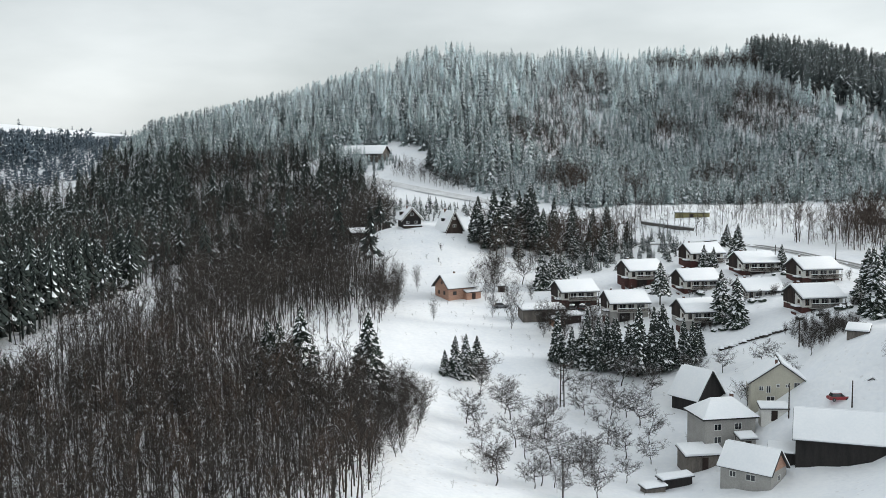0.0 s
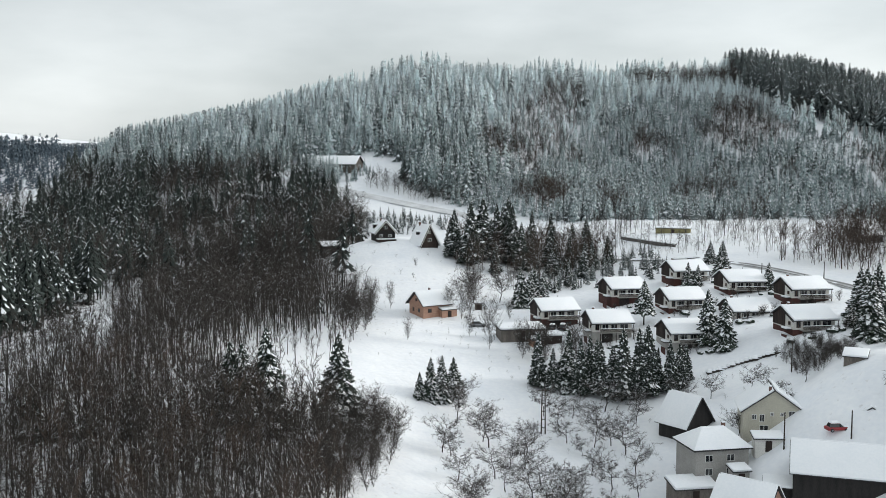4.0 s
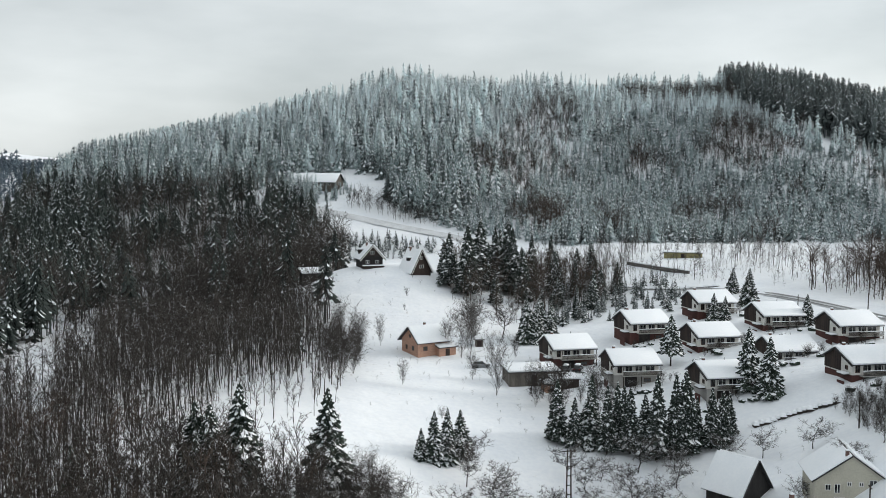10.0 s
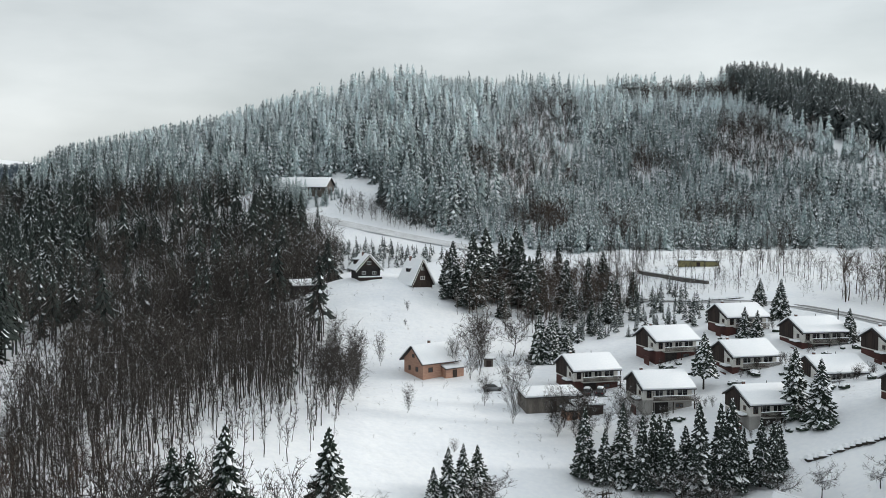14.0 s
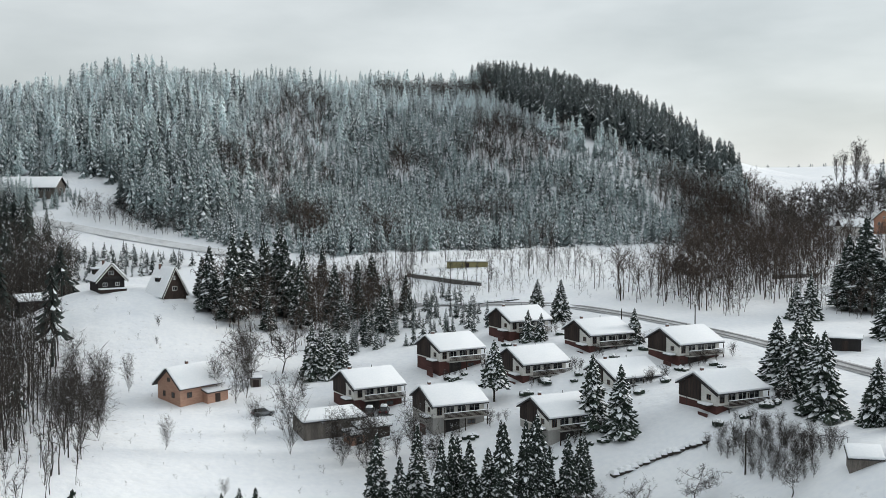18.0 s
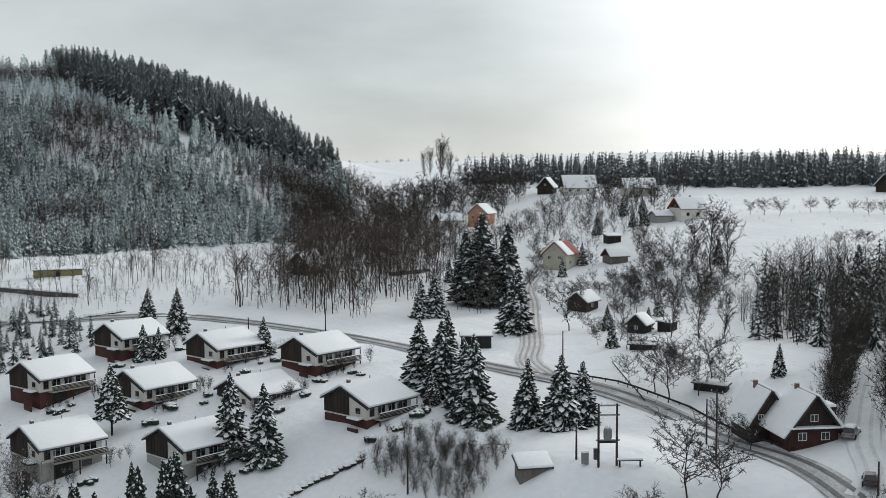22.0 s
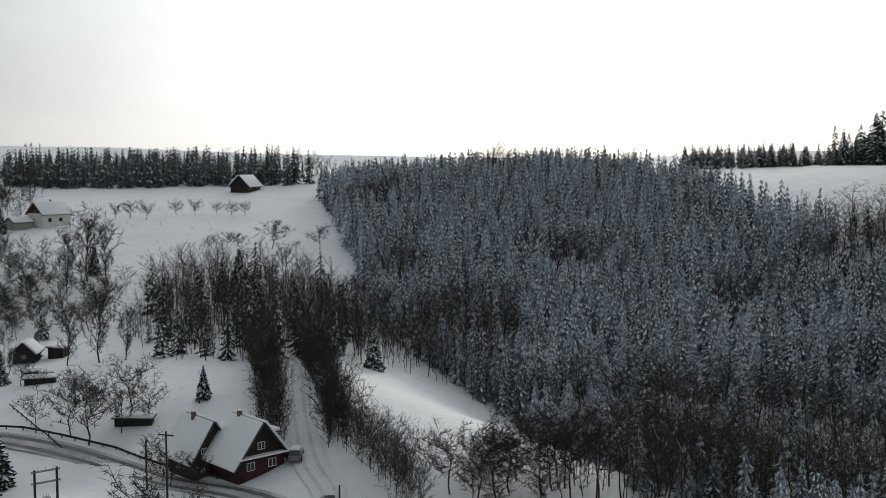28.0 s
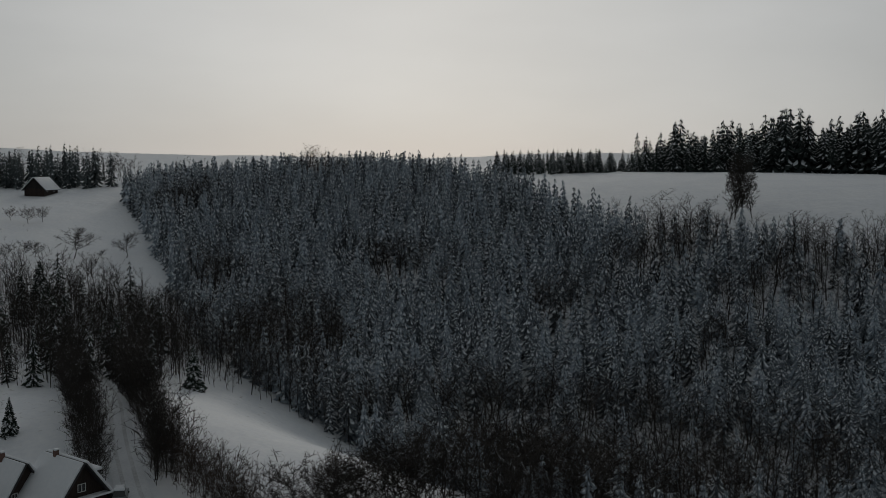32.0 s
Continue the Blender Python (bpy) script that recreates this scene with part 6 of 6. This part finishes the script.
for k in range(16):
    a, b = (77.2 + 13.2 * k / 16, 405 - 29.6 * k / 16), (77.2 + 13.2 * (k + 1) / 16, 405 - 29.6 * (k + 1) / 16)
    p, q = inv_w @ Vector((*a, ground_z(*a))), inv_w @ Vector((*b, ground_z(*b)))
    n = Vector((q.y - p.y, p.x - q.x, 0)).normalized() * 0.3
    top = Vector((0, 0, 1.15))
    part("block", Mesh().hexa([p - n - top, q - n - top, q + n - top, p + n - top, p - n + top, q - n + top, q + n + top, p + n + top][::1]), STONE, long_wall)
    cap = Vector((0, 0, 1.154))
    part("snow_cap", Mesh().hexa([p - n * 1.3 + cap, q - n * 1.3 + cap, q + n * 1.3 + cap, p + n * 1.3 + cap, p - n + cap * 1.3, q - n + cap * 1.3, q + n + cap * 1.3, p + n + cap * 1.3]), SNOW, long_wall)
wall_t = thing("terrace_wall", on(180, 352.5, 4), "low dark stone terrace wall capped with snow", "wall")
for k in range(8):
    part("block", Mesh().box(-8 + 2 * k + 0.02, -0.4, -1.2, -6.02 + 2 * k, 0.4, 1.0 + 0.06 * (k % 3)), STONE, wall_t, bevel=0.06)
part("snow_cap", Mesh().box(-8.1, -0.5, 1.12, 8.1, 0.5, 1.5), SNOW, wall_t, bevel=0.14, smooth=True)
shed("bus_shelter", on(130.5, 269.5, -40), "dark flat-roofed bus shelter beside the road", 6, 3, 2.3, 2.6, WOOD_BLACK, "shelter", 0.3)


# ---- small things ----
def pole(x, y, h, label="weathered wooden power pole", arms=1, turn=0.0):
    p = thing("power_pole", on(x, y, turn), label, "pole")
    part("post", Mesh().tube((0, 0, -0.6), (0, 0, h), 0.15, 0.10, 8), POLE_WOOD, p)
    for k in range(arms):
        part("crossarm", Mesh().box(-1.0, -0.07, h - 0.5 - k * 0.7, 1.0, 0.07, h - 0.36 - k * 0.7), POLE_WOOD, p)
        for u in (-0.85, 0.0, 0.85):
            part("insulator", Mesh().tube((u, 0, h - 0.36 - k * 0.7), (u, 0, h - 0.12 - k * 0.7), 0.05, 0.035, 8), FRAME_WHITE, p)
    return p


for px_, py_, h, arms in [(20.1, 173.3, 7.0, 1), (110.9, 200.3, 6.5, 0), (128.4, 243.8, 7.0, 0), (102.4, 192.8, 9.2, 1), (75.7, 190, 5.2, 0), (84.3, 253.0, 4.0, 0), (87.8, 203.7, 3.9, 1), (66, 196, 7, 1), (105.2, 172.6, 4.2, 0), (96, 300, 6, 0), (112, 296, 6, 0), (78, 226, 6.5, 0)]:
    pole(px_, py_, h, "weathered wooden power pole" if arms else "plain dark pole standing in the snow", arms, rt.uniform(0, 90))
twin = thing("twin_pole", on(26.0, 226, 10), "braced twin-leg power pole in the orchard", "pole")
for s in (-0.45, 0.45):
    part("leg", Mesh().tube((s, 0, -0.5), (s * 0.7, 0, 9.6), 0.15, 0.11, 8), POLE_WOOD, twin)
for k in range(5):
    part("brace", Mesh().box(-0.45, -0.06, 1.4 + k * 1.7, 0.45, 0.06, 1.55 + k * 1.7), POLE_WOOD, twin)
part("crossarm", Mesh().box(-1.3, -0.08, 9.2, 1.3, 0.08, 9.36), POLE_WOOD, twin)
tr = thing("transformer_station", on(88.6, 199.2, -38), "pole-mounted transformer between two dark posts", "transformer")
for s in (-1.15, 1.15):
    part("post", Mesh().tube((s, 0, -0.6), (s, 0, 7.6), 0.16, 0.13, 8), POLE_WOOD, tr)
for z in (7.3, 6.1, 2.9):
    part("beam", Mesh().box(-1.5, -0.1, z, 1.5, 0.1, z + 0.18), STEEL, tr)
part("platform", Mesh().box(-1.1, -0.5, 2.75, 1.1, 0.5, 2.89), WOOD_DARK, tr)
can = part("transformer", Mesh().tube((0, 0, 3.09), (0, 0, 4.5), 0.48, 0.48, 12), CAR_GREY, tr, "grey oil transformer")
for k in range(8):
    w = k * math.pi / 4
    part("cooling_fin", Mesh().box(0.48 * math.cos(w) - 0.05, 0.48 * math.sin(w) - 0.05, 3.3, 0.48 * math.cos(w) + 0.05, 0.48 * math.sin(w) + 0.05, 4.3), CAR_GREY, can)
for u in (-0.25, 0, 0.25):
    part("bushing", Mesh().tube((u, 0, 4.5), (u, 0, 4.95), 0.06, 0.03, 8), FRAME_WHITE, can)
for u in (-0.8, 0, 0.8):
    part("insulator", Mesh().tube((u, 0, 7.48), (u, 0, 7.8), 0.06, 0.04, 8), FRAME_WHITE, tr)
part("switch_box", Mesh().box(-1.75, -0.25, 0.6, -1.32, 0.25, 2.0), CAR_DARK, tr)
box = thing("cable_box", on(87.3, 201.8, -38), "grey cable cabinet capped with snow", "cabinet")
part("body", Mesh().box(-0.45, -0.2, -0.3, 0.45, 0.2, 1.1), CAR_GREY, box)
part("snow_cap", Mesh().box(-0.5, -0.24, 1.104, 0.5, 0.24, 1.35), SNOW, box, bevel=0.09, smooth=True)
bench = thing("bench", on(90.5, 197.2, -38), "snow-covered bench beside the transformer", "bench")
part("seat", Mesh().box(-1.6, -0.2, 0.45, 1.6, 0.2, 0.55), WOOD_DARK, bench)
part("seat_snow", Mesh().box(-1.6, -0.2, 0.554, 1.6, 0.2, 0.8), SNOW, bench, bevel=0.08, smooth=True)
for u in (-1.3, 1.3):
    part("leg", Mesh().box(u - 0.08, -0.18, -0.3, u + 0.08, 0.18, 0.45), WOOD_DARK, bench)
shed("field_shelter", on(83.4, 207.2, -30), "low open shelter with snow sliding off its roof", 4.0, 2.6, 0.6, 1.4, WOOD_GREY, "shelter", 0.4, deep=1.5, door=False)
frame_ob = thing("carpet_rack", on(87.4, 218.2, -35), "steel carpet-beating rack in the snow", "rack")
for u in (-1.8, 0, 1.8):
    part("post", Mesh().tube((u, 0, -0.4), (u, 0, 1.5), 0.05, 0.05, 6), STEEL, frame_ob)
part("bar", Mesh().tube((-2.0, 0, 1.5), (2.0, 0, 1.5), 0.05, 0.05, 6), STEEL, frame_ob)


def hedge(pts, height, label):
    """A clipped hedge under a lumpy cover of snow."""
    h = thing("hedge", on(*pts[0]), label, "hedge")
    inv = h.matrix_basis.inverted()
    leaf, cap = Mesh(), Mesh()
    r = random.Random(5)
    for (a, b), (c, d) in zip(pts[:-1], pts[1:]):
        n = max(2, int(math.hypot(c - a, d - b) / 0.9))
        for i in range(n):
            q = inv @ Vector((a + (c - a) * i / n, b + (d - b) * i / n, ground_z(a + (c - a) * i / n, b + (d - b) * i / n)))
            s, k = r.uniform(0.55, 0.95), height * r.uniform(0.7, 1.15)
            leaf.hexa([(q.x - s, q.y - s, q.z - 0.3), (q.x + s, q.y - s, q.z - 0.3), (q.x + s, q.y + s, q.z - 0.3), (q.x - s, q.y + s, q.z - 0.3), (q.x - s * 0.8, q.y - s * 0.7, q.z + k), (q.x + s * 0.7, q.y - s * 0.8, q.z + k), (q.x + s * 0.75, q.y + s * 0.7, q.z + k), (q.x - s * 0.7, q.y + s * 0.8, q.z + k)])
            b0, b1 = s * r.uniform(0.95, 1.2), s * r.uniform(0.35, 0.6)
            cap.hexa([(q.x + b0 * i0, q.y + b0 * i1, q.z + k * 0.45) for i0, i1 in ((-1, -1), (1, -1), (1, 1), (-1, 1))] + [(q.x + b1 * i0, q.y + b1 * i1, q.z + k + 0.3) for i0, i1 in ((-1, -1), (1, -1), (1, 1), (-1, 1))])
    part("foliage", leaf, TWIGS, h, bevel=0.22, smooth=True)
    part("snow_cover", cap, SNOW, h, bevel=0.08, smooth=True)


rail = thing("roadside_fence", on(118.5, 214), "low dark roadside fence along the snow bank", "fence")
inv = rail.matrix_basis.inverted()
line = [(125.8, 240), (126.2, 229), (123.2, 212), (118.5, 200), (113, 188)]
for (a, b), (c, d) in zip(line[:-1], line[1:]):
    n = int(math.hypot(c - a, d - b) / 2.4)
    for i in range(n):
        p = inv @ Vector((a + (c - a) * i / n, b + (d - b) * i / n, ground_z(a + (c - a) * i / n, b + (d - b) * i / n)))
        q = inv @ Vector((a + (c - a) * (i + 1) / n, b + (d - b) * (i + 1) / n, ground_z(a + (c - a) * (i + 1) / n, b + (d - b) * (i + 1) / n)))
        part("post", Mesh().tube(p - Vector((0, 0, 0.3)), p + Vector((0, 0, 0.6)), 0.09, 0.08, 6), POLE_WOOD, rail)
        part("rail", Mesh().tube(p + Vector((0, 0, 0.42)), q + Vector((0, 0, 0.42)), 0.16, 0.16, 6), WOOD_BLACK, rail)
def snow_shrub(x, y, size, seed):
    """A rounded evergreen shrub weighed down by snow."""
    r = random.Random(seed)
    ob = thing("snowy_shrub", on(x, y), "rounded evergreen shrub weighed down by snow", "shrub")
    leaf, cap = Mesh(), Mesh()
    for k in range(11):
        a, d = r.uniform(0, 6.28), size * r.uniform(0.0, 0.75)
        cx_, cy_, w, t = d * math.cos(a), d * math.sin(a), size * r.uniform(0.28, 0.42), size * r.uniform(0.4, 0.75) * (1 - 0.55 * d / size)
        ring = [(math.cos(q * 1.0472), math.sin(q * 1.0472)) for q in range(6)]
        n = len(leaf.v)
        leaf.v += [(cx_ + w * c, cy_ + w * e, -0.15) for c, e in ring] + [(cx_ + w * 1.1 * c, cy_ + w * 1.1 * e, t * 0.55) for c, e in ring] + [(cx_, cy_, t)]
        leaf.f += [(n + q, n + (q + 1) % 6, n + 6 + (q + 1) % 6, n + 6 + q) for q in range(6)] + [(n + 6 + q, n + 6 + (q + 1) % 6, n + 12) for q in range(6)]
        n = len(cap.v)
        cap.v += [(cx_ + w * r.uniform(0.75, 1.15) * c, cy_ + w * r.uniform(0.75, 1.15) * e, t * 0.22 + 0.02) for c, e in ring] + [(cx_ + w * 0.8 * c, cy_ + w * 0.8 * e, t * 0.75) for c, e in ring] + [(cx_, cy_, t + 0.10)]
        cap.f += [(n + q, n + (q + 1) % 6, n + 6 + (q + 1) % 6, n + 6 + q) for q in range(6)] + [(n + 6 + q, n + 6 + (q + 1) % 6, n + 12) for q in range(6)]
    part("foliage", leaf, NEEDLES_NEAR, ob)
    part("snow_cover", cap, SNOW, ob, "lumpy cover of snow", smooth=True)


for n, (hx, hy, hz, turn) in enumerate(HOUSES):
    for k in range(4):
        snow_shrub(hx + rt.uniform(-2.5, 12.5), hy - rt.uniform(7.8, 11.0), rt.uniform(0.8, 1.7), 300 + 10 * n + k)
hedge([(66, 244), (72, 243), (80.7, 239.6)], 0.5, "low hedge under lumpy snow")
hedge([(92, 352), (80, 356), (70, 366)], 0.45, "long dark hedge below the yellow shelter")


def car(x, y, turn, paint, label, cover=True, dz=0.0):
    c = thing("car", on(x, y, turn, dz), label, "car")
    part("body", Mesh().hexa([(-2.1, -0.85, 0.3), (2.1, -0.85, 0.3), (2.1, 0.85, 0.3), (-2.1, 0.85, 0.3), (-2.05, -0.8, 0.9), (2.05, -0.8, 0.85), (2.05, 0.8, 0.85), (-2.05, 0.8, 0.9)]), paint, c, bevel=0.1, smooth=True)
    cab = part("cabin", Mesh().hexa([(-1.7, -0.78, 0.9), (0.9, -0.78, 0.88), (0.9, 0.78, 0.88), (-1.7, 0.78, 0.9), (-1.4, -0.62, 1.48), (0.25, -0.62, 1.48), (0.25, 0.62, 1.48), (-1.4, 0.62, 1.48)]), GLASS, c, bevel=0.06)
    part("roof", Mesh().box(-1.4, -0.62, 1.48, 0.25, 0.62, 1.53), paint, cab)
    for wx in (-1.3, 1.3):
        for wy in (-0.86, 0.86):
            w = part("wheel", Mesh().tube((wx, wy - 0.09, 0.32), (wx, wy + 0.09, 0.32), 0.32, 0.32, 14), RUBBER, c)
            part("rim", Mesh().tube((wx, wy - 0.1, 0.32), (wx, wy + 0.1, 0.32), 0.18, 0.18, 10), STEEL, w)
    if cover:
        part("snow_cover", Mesh().hexa([(-1.5, -0.68, 1.534), (0.3, -0.68, 1.534), (0.3, 0.68, 1.534), (-1.5, 0.68, 1.534), (-1.3, -0.5, 1.85), (0.1, -0.5, 1.85), (0.1, 0.5, 1.85), (-1.3, 0.5, 1.85)]), SNOW, c, "cushion of snow on the roof", bevel=0.1, smooth=True)
        part("bonnet_snow", Mesh().hexa([(0.95, -0.75, 0.86), (2.0, -0.75, 0.86), (2.0, 0.75, 0.86), (0.95, 0.75, 0.86), (1.05, -0.6, 1.08), (1.85, -0.6, 1.05), (1.85, 0.6, 1.05), (1.05, 0.6, 1.08)]), SNOW, c, bevel=0.07, smooth=True)
    for wy in (-0.6, 0.6):
        part("tail_light", Mesh().box(-2.12, wy - 0.15, 0.6, -2.05, wy + 0.15, 0.78), CAR_RED, c)
        part("headlight", Mesh().box(2.04, wy - 0.18, 0.58, 2.11, wy + 0.18, 0.75), FRAME_WHITE, c)
    return c


car(107.2, 174.6, 28, CAR_DARK, "dark car driving off along the snowy lane", False)
car(119.5, 183.6, 15, CAR_GREY, "parked car buried under snow beside the lane")
car(16.3, 292.6, 10, CAR_GREY, "snowed-in grey car on the meadow edge")
car(35.9, 287.2, 70, CAR_GREY, "pale parked car before the terrace house")
car(38.6, 286.6, 70, CAR_DARK, "dark parked car under fresh snow")
car(74.2, 192.6, 5, CAR_RED, "bright red car half covered with snow", True)
